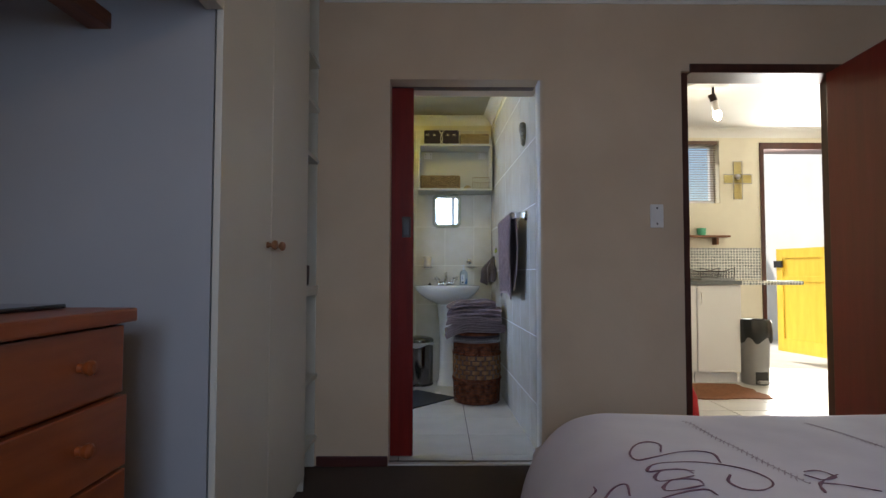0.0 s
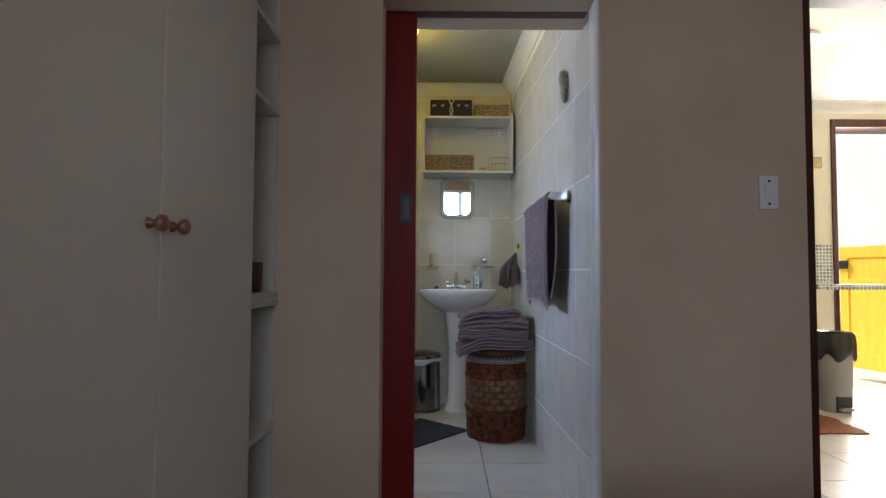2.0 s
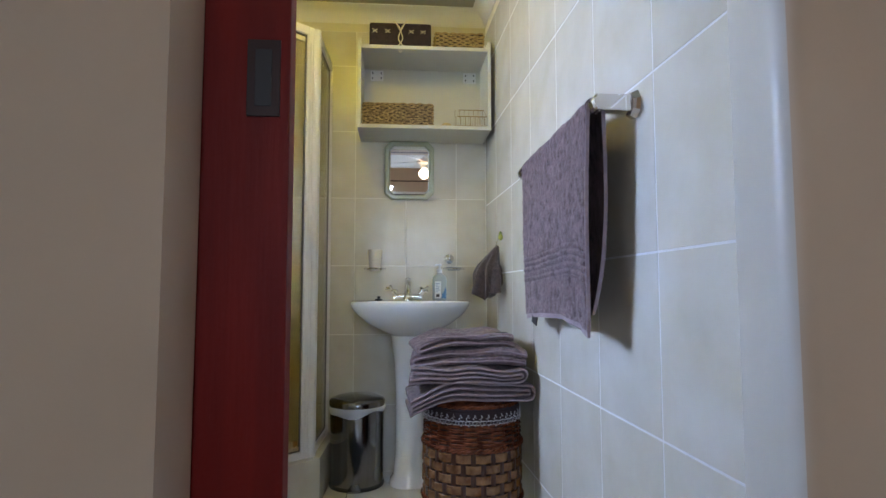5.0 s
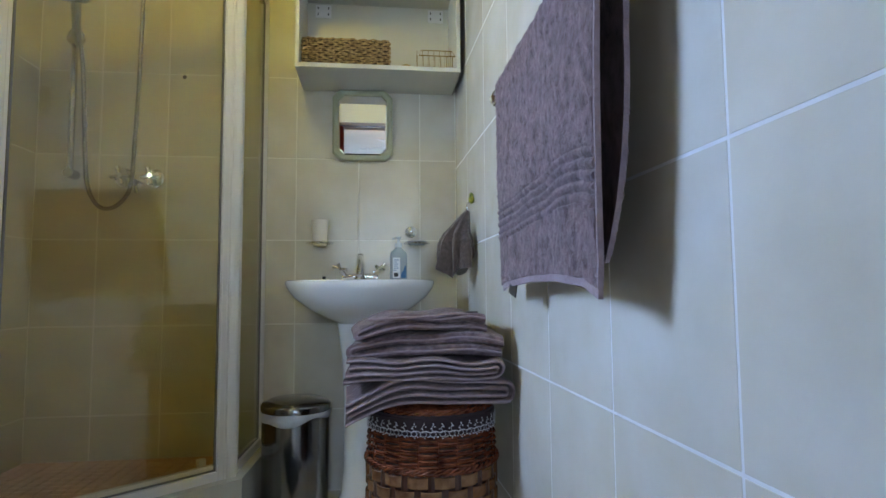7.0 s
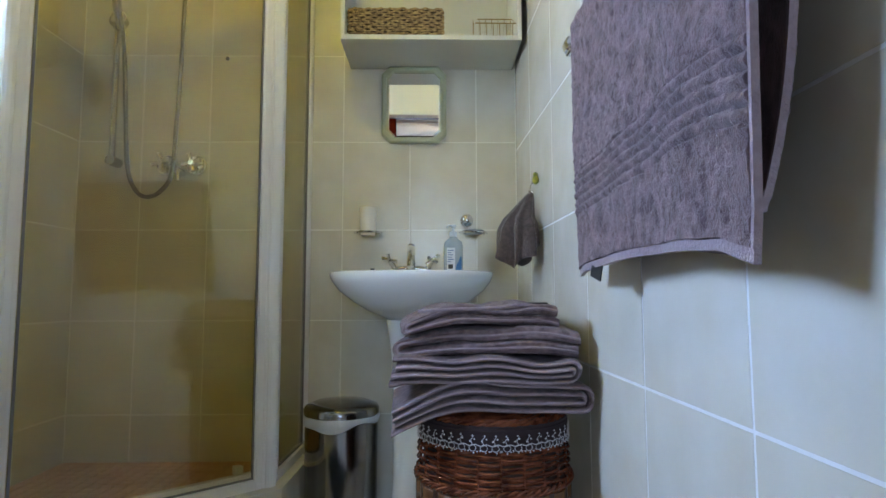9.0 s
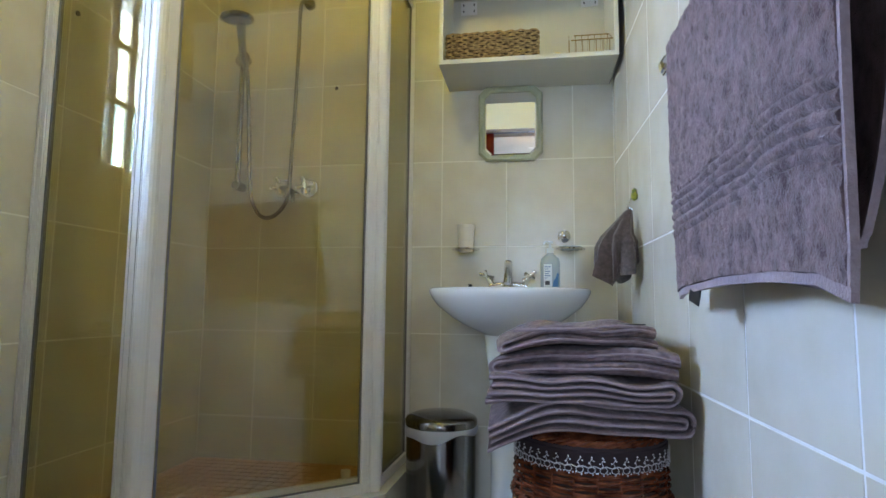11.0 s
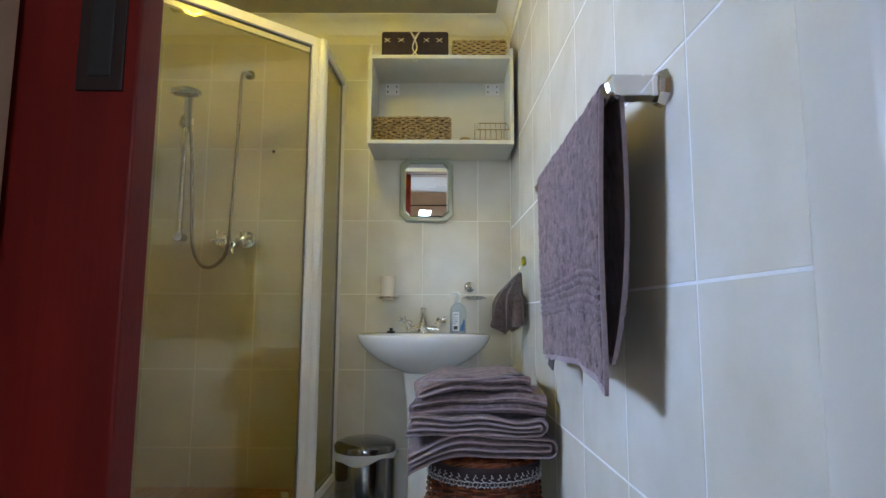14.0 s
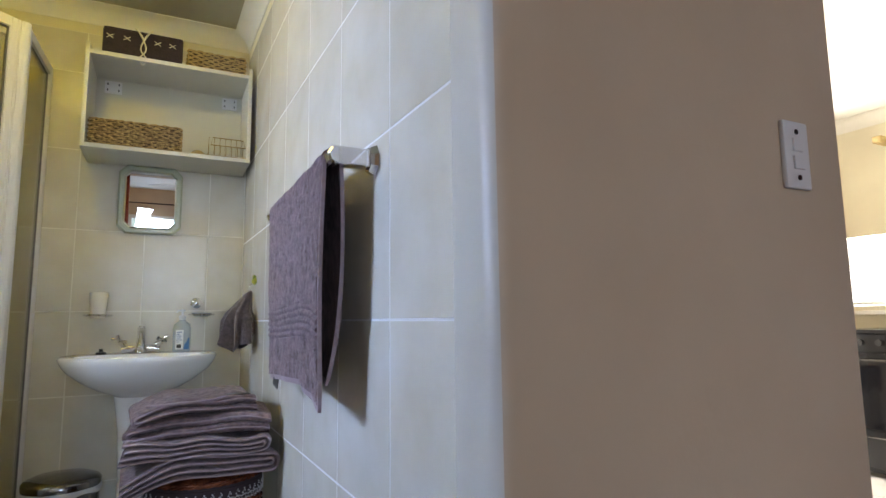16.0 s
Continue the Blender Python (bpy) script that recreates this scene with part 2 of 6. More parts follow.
PLASTIC_CLEAR = material("clear_plastic", (0.74, 0.85, 0.95), 0.08, trans=0.55, ior=1.35)
FROST_TUMBLER = material("frosted_tumbler", (0.82, 0.78, 0.72), 0.5)
MOSAIC_WALL = None


def glass(name, tint, rough=0.0):
    m = bpy.data.materials.new(name)
    m.use_nodes = True
    n, l = m.node_tree.nodes, m.node_tree.links
    n.remove(n["Principled BSDF"])
    clear, gloss, mix, fres = (n.new("ShaderNodeBsdfTransparent"), n.new("ShaderNodeBsdfGlossy"), n.new("ShaderNodeMixShader"), n.new("ShaderNodeLayerWeight"))
    clear.inputs[0].default_value = (*tint, 1)
    gloss.inputs["Roughness"].default_value = rough
    fres.inputs["Blend"].default_value = 0.5
    power, gain = n.new("ShaderNodeMath"), n.new("ShaderNodeMath")
    power.operation, gain.operation = "POWER", "MULTIPLY_ADD"
    power.inputs[1].default_value = 4.5
    gain.inputs[1].default_value, gain.inputs[2].default_value = 0.9, 0.075
    l.new(fres.outputs["Facing"], power.inputs[0])
    l.new(power.outputs[0], gain.inputs[0])
    l.new(gain.outputs[0], mix.inputs[0])
    l.new(clear.outputs[0], mix.inputs[1])
    l.new(gloss.outputs[0], mix.inputs[2])
    l.new(mix.outputs[0], n["Material Output"].inputs[0])
    return m


# Yellow lamplight on the tiles behind is put into this glass's tint.
GLASS = glass("lamplight_tint_glass", (0.925, 0.885, 0.69))
WINDOW_GLASS = glass("window_glass", (0.95, 0.97, 0.97))
FROSTED = material("frosted_window_glass", (0.62, 0.80, 0.78), 0.4, trans=0.9, ior=1.2)


def mosaic_material():
    m = material("grey_white_mosaic", (0.3, 0.3, 0.3), 0.35)
    n, l = m.node_tree.nodes, m.node_tree.links
    co, brick = n["Texture Coordinate"], n.new("ShaderNodeTexBrick")
    rot = n.new("ShaderNodeMapping")
    rot.inputs["Rotation"].default_value = (radians(90), 0, 0)
    l.new(co.outputs["Object"], rot.inputs[0])
    l.new(rot.outputs[0], brick.inputs["Vector"])
    brick.offset = 0.0
    brick.inputs["Scale"].default_value = 1.0
    brick.inputs["Color1"].default_value = (0.10, 0.12, 0.12, 1)
    brick.inputs["Color2"].default_value = (0.30, 0.32, 0.31, 1)
    brick.inputs["Mortar"].default_value = (0.72, 0.70, 0.62, 1)
    brick.inputs["Mortar Size"].default_value = 0.004
    brick.inputs["Brick Width"].default_value = 0.029
    brick.inputs["Row Height"].default_value = 0.029
    l.new(brick.outputs["Color"], n["Principled BSDF"].inputs["Base Color"])
    return m


MOSAIC_WALL = mosaic_material()

# ---- building helpers ----


def part(name, bm, mat, parent=None, label="", smooth=False, kind=""):
    me = bpy.data.meshes.new(name)
    bmesh.ops.recalc_face_normals(bm, faces=bm.faces)
    bm.to_mesh(me)
    bm.free()
    me.materials.append(mat)
    if smooth:
        for p in me.polygons:
            p.use_smooth = True
        me.set_sharp_from_angle(angle=radians(38))
    ob = new(name, me)
    if parent:
        ob.parent = parent
    return tagged(ob, label, "", "", kind)


def thing(name, place, label, category, group="", turn=0.0):
    ob = new(name)
    ob.empty_display_size = 0.05
    ob.matrix_basis = pose(*place, 0, 0, turn)
    return tagged(ob, label, category, group)


def bx(x0, x1, y0, y1, z0, z1, bevel=0.0, bm=None, seg=2):
    own = bmesh.new()
    bmesh.ops.create_cube(own, size=1)
    for v in own.verts:
        v.co = Vector(((x0 + x1) / 2 + v.co.x * (x1 - x0), (y0 + y1) / 2 + v.co.y * (y1 - y0), (z0 + z1) / 2 + v.co.z * (z1 - z0)))
    if bevel:
        bmesh.ops.bevel(own, geom=own.edges[:], offset=bevel, segments=seg, affect="EDGES", profile=0.6)
    if bm is None:
        return own
    me = bpy.data.meshes.new("tmp")
    own.to_mesh(me)
    own.free()
    bm.from_mesh(me)
    bpy.data.meshes.remove(me)
    return bm


def loft(rings, close=True, caps=True, bm=None):
    bm = bm or bmesh.new()
    rows = [[bm.verts.new(p) for p in r] for r in rings]
    for a, b in zip(rows, rows[1:]):
        n = len(a)
        for i in range(n if close else n - 1):
            j = (i + 1) % n
            bm.faces.new((a[i], a[j], b[j], b[i]))
    if caps and close:
        bm.faces.new(rows[0][::-1])
        bm.faces.new(rows[-1])
    return bm


def lathe(profile, seg=32, at=(0, 0, 0), caps=True, bm=None, sx=1.0, sy=1.0):
    rings = [[(at[0] + r * sx * math.cos(2 * math.pi * i / seg), at[1] + r * sy * math.sin(2 * math.pi * i / seg), at[2] + z) for i in range(seg)] for r, z in profile]
    return loft(rings, True, caps, bm)


def tube(points, radius, seg=10, closed=False, bm=None, flat=1.0):
    pts = [Vector(p) for p in points]
    n, rings = len(pts), []
    up = Vector((0.13, 0.21, 0.97)).normalized()
    for i, p in enumerate(pts):
        a = pts[(i - 1) % n] if (i or closed) else p
        b = pts[(i + 1) % n] if (i < n - 1 or closed) else p
        d = (b - a).normalized()
        side = d.cross(up)
        if side.length < 0.1:
            side = d.cross(Vector((1, 0.1, 0)))
        side.normalize()
        top = side.cross(d)
        r = radius(i / max(1, n - 1)) if callable(radius) else radius
        rings.append([p + side * r * math.cos(2 * math.pi * k / seg) + top * r * flat * math.sin(2 * math.pi * k / seg) for k in range(seg)])
    if closed:
        rings.append(rings[0])
        bm = bm or bmesh.new()
        rows = [[bm.verts.new(q) for q in r] for r in rings[:-1]]
        for i in range(len(rows)):
            a, b = rows[i], rows[(i + 1) % len(rows)]
            for k in range(seg):
                bm.faces.new((a[k], a[(k + 1) % seg], b[(k + 1) % seg], b[k]))
        return bm
    return loft(rings, True, True, bm)


def curve(points, steps=8):
    """A smooth line through a few points."""
    p = [Vector(q) for q in points]
    p = [p[0] * 2 - p[1], *p, p[-1] * 2 - p[-2]]
    out = []
    for i in range(1, len(p) - 2):
        for s in range(steps):
            t = s / steps
            a, b, c, d = p[i - 1 : i + 3]
            out.append(0.5 * ((2 * b) + (c - a) * t + (2 * a - 5 * b + 4 * c - d) * t * t + (3 * b - a - 3 * c + d) * t ** 3))
    return [*out, p[-2]]


def poly(points, z0, z1, bm=None):
    """A flat polygon (x, y) with thickness."""
    return loft([[(x, y, z0) for x, y in points], [(x, y, z1) for x, y in points]], True, True, bm)


def wall(name, axis, a0, a1, lo, hi, z0, z1, mat, holes=()):
    """A wall across the other axis from a0 to a1 thick, running lo to hi, with holes (from, to, bottom, top)."""
    us = sorted({lo, hi, *[h[0] for h in holes], *[h[1] for h in holes]})
    zs = sorted({z0, z1, *[h[2] for h in holes], *[h[3] for h in holes]})
    bm = bmesh.new()
    for u0, u1 in zip(us, us[1:]):
        for w0, w1 in zip(zs, zs[1:]):
            mu, mw = (u0 + u1) / 2, (w0 + w1) / 2
            if any(h[0] < mu < h[1] and h[2] < mw < h[3] for h in holes):
                continue
            bx(*((u0, u1, a0, a1) if axis == "y" else (a0, a1, u0, u1)), w0, w1, bm=bm)
    bmesh.ops.remove_doubles(bm, verts=bm.verts[:], dist=0.0005)
    twins = {}
    for f in bm.faces:
        twins.setdefault(tuple(sorted(v.index for v in f.verts)), []).append(f)
    bmesh.ops.delete(bm, geom=[f for fs in twins.values() if len(fs) > 1 for f in fs], context="FACES")
    return part(name, bm, mat, kind="structure")


# ---- structure ----
BED_Y, BATH_Y0, BATH_Y1 = 3.112, 3.40, 5.46
LEFT, CEIL = -1.26, 2.50
DOOR_L, DOOR_R, DOOR_T = -0.227, 0.572, 2.05
part("floor_bedroom", bx(-1.3, 3.1, -1.7, 3.2, -0.1, 0), CARPET, kind="structure")
part("ceiling_bedroom", bx(-1.4, 3.2, -1.75, BED_Y, 2.56, 2.66), CEILING, kind="structure")
north = bmesh.new()
corner = [(DOOR_R + 0.035 - 0.035 * math.cos(a), BED_Y + 0.035 - 0.035 * math.sin(a)) for a in np.linspace(0, math.pi / 2, 19)]
white_arc, cream_arc = corner[:10], corner[9:]
poly([(0.70, 3.40), (0.70, 3.20), (DOOR_R + 0.037, BED_Y + 0.02), *cream_arc, (1.345, BED_Y), (1.345, 3.27), (0.9, 3.27), (0.9, 3.40)], 0, DOOR_T, north)
part("trim_plaster_reveal", poly([(0.698, 3.274), (0.5945, 3.274), (DOOR_R + 0.004, 3.23), *white_arc, (DOOR_R + 0.0365, BED_Y + 0.0205), (0.698, 3.2005)], 0, DOOR_T), JAMB, kind="structure", smooth=True)
bx(2.245, 3.2, BED_Y, 3.27, 0, 2.10, bm=north)
bx(-1.4, 0.9, BED_Y, 3.40, 2.10, 2.66, bm=north)
bx(0.9, 3.2, BED_Y, 3.27, 2.10, 2.66, bm=north)
bx(-1.4, 0.9, BED_Y, 3.40, DOOR_T, 2.10, bm=north)
bx(0.9, 1.345, BED_Y, 3.27, DOOR_T, 2.10, bm=north)
bx(-1.4, DOOR_L, BED_Y, 3.232, 0, DOOR_T, bm=north)
bx(-1.4, DOOR_L, 3.31, 3.40, 0, DOOR_T, bm=north)
part("wall_north", north, PLASTER, kind="structure", smooth=True)
wall("wall_south", "y", -1.85, -1.6, -1.4, 3.2, 0, 2.66, PLASTER, [(-0.4, 1.1, 1.20, 2.14)])
wall("wall_west", "x", -1.4, -1.25, -1.6, BED_Y, 0, 2.66, PLASTER)
wall("wall_east", "x", 3.0, 3.2, -1.6, BED_Y, 0, 2.66, PLASTER)


def moulding(name, line, mat, size, z, label=""):
    """A hollow cornice that follows a line (x, y) at a ceiling of height z; the room is on the line's right."""
    rings = []
    prof = [(0, -size), (size * 0.06, -size), (size * 0.06, -size * 0.88), (size * 0.3, -size * 0.42), (size * 0.88, -size * 0.06), (size, -size * 0.06), (size, 0), (0, 0)]
    for i, (x, y) in enumerate(line):
        if i == 0:
            d = Vector(line[1]) - Vector(line[0])
            nrm = Vector((d.y, -d.x)).normalized()
        elif i == len(line) - 1:
            d = Vector(line[-1]) - Vector(line[-2])
            nrm = Vector((d.y, -d.x)).normalized()
        else:
            d0, d1 = (Vector(line[i]) - Vector(line[i - 1])).normalized(), (Vector(line[i + 1]) - Vector(line[i])).normalized()
            n0, n1 = Vector((d0.y, -d0.x)), Vector((d1.y, -d1.x))
            nrm = (n0 + n1) / (1 + n0.dot(n1))
        rings.append([(x + nrm.x * u, y + nrm.y * u, z + w) for u, w in prof])
    return part(name, loft(rings, True, True), mat, kind="structure", smooth=True)


moulding("trim_cornice_bedroom", [(-0.585, BED_Y), (3.0, BED_Y)], CEILING, 0.09, 2.56)
part("baseboard_bedroom", bx(-0.60, DOOR_L - 0.002, BED_Y - 0.015, BED_Y, 0, 0.052, 0.004), SKIRTING, kind="structure")
part("baseboard_bedroom", bx(DOOR_R + 0.03, 1.343, BED_Y - 0.015, BED_Y, 0, 0.052, 0.004), SKIRTING, kind="structure")
part("baseboard_bedroom", bx(DOOR_R - 0.010, DOOR_R + 0.0295, BED_Y - 0.015, BED_Y + 0.06, 0, 0.052, 0.004), SKIRTING, kind="structure")
part("threshold_strip", bx(DOOR_L, DOOR_R, BED_Y + 0.004, BED_Y + 0.04, 0, 0.006), FLOOR_TILE, kind="structure")

# bathroom shell
E0, E1 = (0.594, 3.30), (0.535, BATH_Y1)


def east_x(y):
    return E0[0] + (E1[0] - E0[0]) * (y - E0[1]) / (E1[1] - E0[1])


part("floor_bathroom", bx(-1.4, 0.8, BED_Y + 0.04, 5.6, -0.1, -0.004), FLOOR_GROUT, kind="structure")
TILE_T = 0.0008
bath_east = part("wall_bathroom_east", poly([(east_x(3.275) + TILE_T, 3.275), (east_x(5.6) + TILE_T, 5.6), (0.8, 5.6), (0.8, 3.275)], 0, 2.6), GROUT, kind="structure")
bath_north = part("wall_bathroom_north", bx(-1.4, 0.8, BATH_Y1 + TILE_T, 5.6, 0, 2.6), CREAM_GROUT, kind="structure")
W_Y0, W_Y1, W_Z0, W_Z1 = 3.86, 4.31, 1.31, 2.06
bath_west = wall("wall_bathroom_west", "x", -1.5, LEFT - TILE_T, 3.4, 5.6, 0, 2.6, CREAM_GROUT, [(W_Y0, W_Y1, W_Z0, W_Z1)])
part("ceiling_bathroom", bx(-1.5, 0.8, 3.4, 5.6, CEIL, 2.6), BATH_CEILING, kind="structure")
moulding("trim_cornice_bathroom", [(LEFT, 3.41), (LEFT, BATH_Y1), (east_x(BATH_Y1), BATH_Y1), (east_x(3.41), 3.41)], CEILING, 0.08, CEIL)
part("wall_paint_north", bx(LEFT, 0.56, BATH_Y1, BATH_Y1 + TILE_T, 2.375, 2.5), BATH_PAINT, kind="structure")
part("wall_paint_west", bx(LEFT - TILE_T, LEFT, 3.4, BATH_Y1, 2.375, 2.5), BATH_PAINT, kind="structure")
part("wall_paint_east", poly([(east_x(3.28), 3.28), (east_x(BATH_Y1), BATH_Y1), (east_x(BATH_Y1) + 0.006, BATH_Y1), (east_x(3.28) + 0.006, 3.28)], 2.375, 2.5), BATH_PAINT, kind="structure")
part("wall_bathroom_south_face", bx(LEFT, DOOR_L, 3.40, 3.404, 0, 2.5), BATH_PAINT, kind="structure")
part("wall_bathroom_lintel_face", bx(DOOR_L, 0.575, 3.40, 3.404, DOOR_T, 2.5), BATH_PAINT, kind="structure")

# sliding door in its pocket
door = thing("sliding_door", (-0.51, 3.262, 0), "dark mahogany sliding door, half open, in its wall pocket", "door")
part("leaf", bx(-0.36, 0.405, -0.021, 0.021, 0.008, 2.045, 0.003), MAHOGANY, door)
pull = part("flush_pull", bx(0.343, 0.391, -0.024, -0.0205, 1.205, 1.32, 0.001), DARK_METAL, door, "dark bronze flush pull")
part("recess", bx(0.355, 0.379, -0.0255, -0.0235, 1.22, 1.305, 0.0008), BLACK, pull)
part("head_track", bx(DOOR_L, DOOR_R, 3.235, 3.29, DOOR_T - 0.002, DOOR_T + 0.01), FRAME_WOOD, kind="structure")
# ---- kitchen shell ----
KX0, KX1, KY1 = 0.9, 4.85, 5.86
part("floor_kitchen", bx(0.85, 5.1, BED_Y, 6.0, -0.1, -0.004), FLOOR_GROUT, kind="structure")
part("ceiling_kitchen", bx(0.8, 5.1, 3.27, 6.1, 2.5, 2.6), CEILING, kind="structure")
wall("wall_kitchen_north", "y", KY1, 6.08, 0.8, 5.1, 0, 2.6, KITCHEN_PAINT, [(3.37, 4.28, 0, 2.36), (2.1, 2.93, 1.73, 2.38)])
wall("wall_kitchen_east", "x", KX1, 5.1, BED_Y, KY1, 0, 2.6, KITCHEN_PAINT, [(3.7, 5.2, 1.08, 1.6)])
wall("wall_kitchen_west", "x", 0.8, 0.9, 3.4, KY1, 0, 2.6, KITCHEN_PAINT)
part("wall_kitchen_south", bx(3.2, 4.85, BED_Y, 3.27, 0, 2.6), KITCHEN_PAINT, kind="structure")
moulding("trim_cornice_kitchen", [(0.9, KY1), (KX1, KY1), (KX1, 3.28)], CEILING, 0.09, 2.5)
part("splashback", bx(0.9, 3.33, KY1 - 0.008, KY1, 0.945, 1.27), MOSAIC_WALL, kind="structure")
for n, b in (("jamb_west", (1.346, 1.391, BED_Y + 0.026, 3.28, 0, 2.14)), ("jamb_east", (2.212, 2.245, BED_Y - 0.012, 3.28, 0, 2.14)), ("jamb_stop", (2.172, 2.2115, BED_Y - 0.010, BED_Y + 0.02, 0, 2.088)), ("head", (1.391, 2.2115, BED_Y - 0.012, 3.28, 2.09, 2.14))):
    part("door_frame_" + n, bx(*b, 0.004), FRAME_WOOD, kind="structure")

part("ground", bx(-400, 400, -400, 400, -0.3, -0.12), CONCRETE, kind="structure")
part("pavement", bx(1.2, 5.3, 6.08, 9.4, -0.119, -0.02), PAVING, kind="structure")

# ---- bathroom fittings ----
bl = thing("ceiling_light", (-0.275, 4.38, 2.5), "round opal ceiling light, lit, with a brass cap", "ceiling light")
part("base_plate", lathe([(0.0, 0), (0.13, 0), (0.13, -0.018), (0.0, -0.018)], 36, caps=False), WHITE_METAL, bl)
shade = part("shade", lathe([(0.124, -0.02), (0.122, -0.035), (0.108, -0.062), (0.075, -0.085), (0.03, -0.096), (0.002, -0.098)], 40), GLOBE, bl, smooth=True)
shade.visible_shadow = False
part("cap", lathe([(0.0, -0.097), (0.014, -0.098), (0.016, -0.106), (0.006, -0.114), (0.0, -0.115)], 16, caps=False), BRASS, bl, "dull brass cap", smooth=True)

# shower: tray, kerb, enclosure
A, B, C, D = Vector((-0.323, BATH_Y1)), Vector((-0.338, 5.04)), Vector((-0.88, 4.56)), Vector((LEFT, 4.56))
tray = thing("shower_tray", (0, 0, 0), "raised tiled shower tray with tan mosaic floor, in the corner", "shower tray")
part("base", poly([(p.x, p.y) for p in (A, B, C, D)] + [(LEFT, BATH_Y1)], 0, 0.160), MOSAIC_GROUT, tray)
mos, rnd = bmesh.new(), random.Random(4)
for i in range(22):
    for j in range(22):
        cx, cy = LEFT + 0.028 + i * 0.0445, BATH_Y1 - 0.028 - j * 0.0445
        k = (cx - B.x) * 0.679 - (cy - B.y) * 0.734
        if cx > -0.40 or cy < 4.62 or k > -0.06:
            continue
        bx(cx - 0.0192, cx + 0.0192, cy - 0.0192, cy + 0.0192, 0.16, 0.1655 + rnd.uniform(0, 0.001), bm=mos)
part("mosaic_floor", mos, MOSAIC, tray, "tan mosaic pieces", kind="stuff")


def offset_line(pts, d):
    out = []
    for i, p in enumerate(pts):
        a = (pts[i] - pts[i - 1]).normalized() if i else (pts[1] - pts[0]).normalized()
        b = (pts[i + 1] - pts[i]).normalized() if i < len(pts) - 1 else a
        na, nb = Vector((a.y, -a.x)), Vector((b.y, -b.x))
        out.append(p + (na + nb) / (1 + na.dot(nb)) * d)
    return out


LINE = [A, B, C, D]
outer, inner = offset_line(LINE, -0.05), offset_line(LINE, 0.05)
kerb = part("kerb", poly([(p.x, p.y) for p in outer] + [(p.x, p.y) for p in inner[::-1]], 0, 0.205), TILE, tray, "cream tiled kerb")
enc = thing("shower_enclosure", (0, 0, 0), "glass shower enclosure in a white metal frame on a tiled kerb", "shower enclosure")
Z0, Z1 = 0.207, 2.175


def bar(p, q, half, z0, z1, shift=0.0, bm=None, bevel=0.003):
    d = (q - p).normalized()
    n = Vector((d.y, -d.x))
    c = [p + n * (half + shift), q + n * (half + shift), q - n * (half - shift), p - n * (half - shift)]
    return poly([(v.x, v.y) for v in c], z0, z1, bm)


def post(name, at, d, w, depth):
    e = d * (w / 2)
    p = part(name, bar(at - e, at + e, depth / 2, Z0, Z1), WHITE_METAL, enc)
    for s in (-0.28, 0.28):
        g = at + d * (w * s)
        part("rib", bar(g - d * 0.003, g + d * 0.003, depth / 2 + 0.003, Z0 + 0.001, Z1 - 0.001), WHITE_METAL, p)
    return p


dAB, dBC, dCD = (B - A).normalized(), (C - B).normalized(), (D - C).normalized()
post("wall_post", A + dAB * 0.016, dAB, 0.03, 0.028)
post("wall_post", D - dCD * 0.017, dCD, 0.034, 0.03)
for at, d0, d1 in ((B, dAB, dBC), (C, dBC, dCD)):
    c = part("corner_post", lathe([(0.024, Z0), (0.024, Z1)], 16, (at.x, at.y, 0)), WHITE_METAL, enc)
    post("stile", at - d0 * 0.032, d0, 0.03, 0.03)
    post("stile", at + d1 * 0.036, d1, 0.034, 0.03)
for p, q, n in ((A, B, "side"), (B, C, "door"), (C, D, "front")):
    d = (q - p).normalized()
    a, b = p + d * (0.03 if n == "side" else 0.05), q - d * (0.034 if n == "front" else 0.05)
    part("top_rail", bar(a, b, 0.016, Z1 - 0.038, Z1), WHITE_METAL, enc)
    part("bottom_rail", bar(a, b, 0.016, Z0, Z0 + 0.03), WHITE_METAL, enc)
    pane = part("glass_panel", bar(a, b, 0.003, Z0 + 0.031, Z1 - 0.039), GLASS, enc, "clear glass panel")
    for z in (Z0 + 0.031, Z1 - 0.043):
        part("seal", bar(a, b, 0.005, z, z + 0.005), SEAL, pane)
    for e in (a + d * 0.004, b - d * 0.004):
        part("seal", bar(e - d * 0.003, e + d * 0.003, 0.006, Z0 + 0.031, Z1 - 0.039), SEAL, pane)
    if n == "door":
        part("inner_rail", bar(a, b, 0.01, Z1 - 0.068, Z1 - 0.046, 0.012), WHITE_METAL, enc)
        part("inner_rail", bar(a, b, 0.01, Z0 + 0.034, Z0 + 0.05, 0.012), WHITE_METAL, enc)
        part("latch_block", bar(a + d * 0.03, a + d * 0.055, 0.012, Z0 + 0.052, Z0 + 0.075, 0.02), WHITE_METAL, enc)

# shower fittings on the back wall
sh = thing("shower_set", (0, BATH_Y1, 0), "chrome hand shower on a slide rail with a looping hose", "shower head")
part("slide_rail", tube([(-1.10, -0.045, 1.35), (-1.10, -0.045, 1.95)], 0.0125, 14), SHOWER_CHROME, sh, smooth=True)
for z in (1.355, 1.95):
    part("rail_bracket", tube([(-1.10, 0, z), (-1.10, -0.03, z), (-1.10, -0.062, z)], 0.02, 18), SHOWER_CHROME, sh, smooth=True)
part("slider", tube([(-1.10, -0.03, 1.92), (-1.085, -0.09, 1.915), (-1.04, -0.14, 1.91)], 0.024, 14), SHOWER_CHROME, sh, smooth=True)
hx, hy = -0.960, -0.33
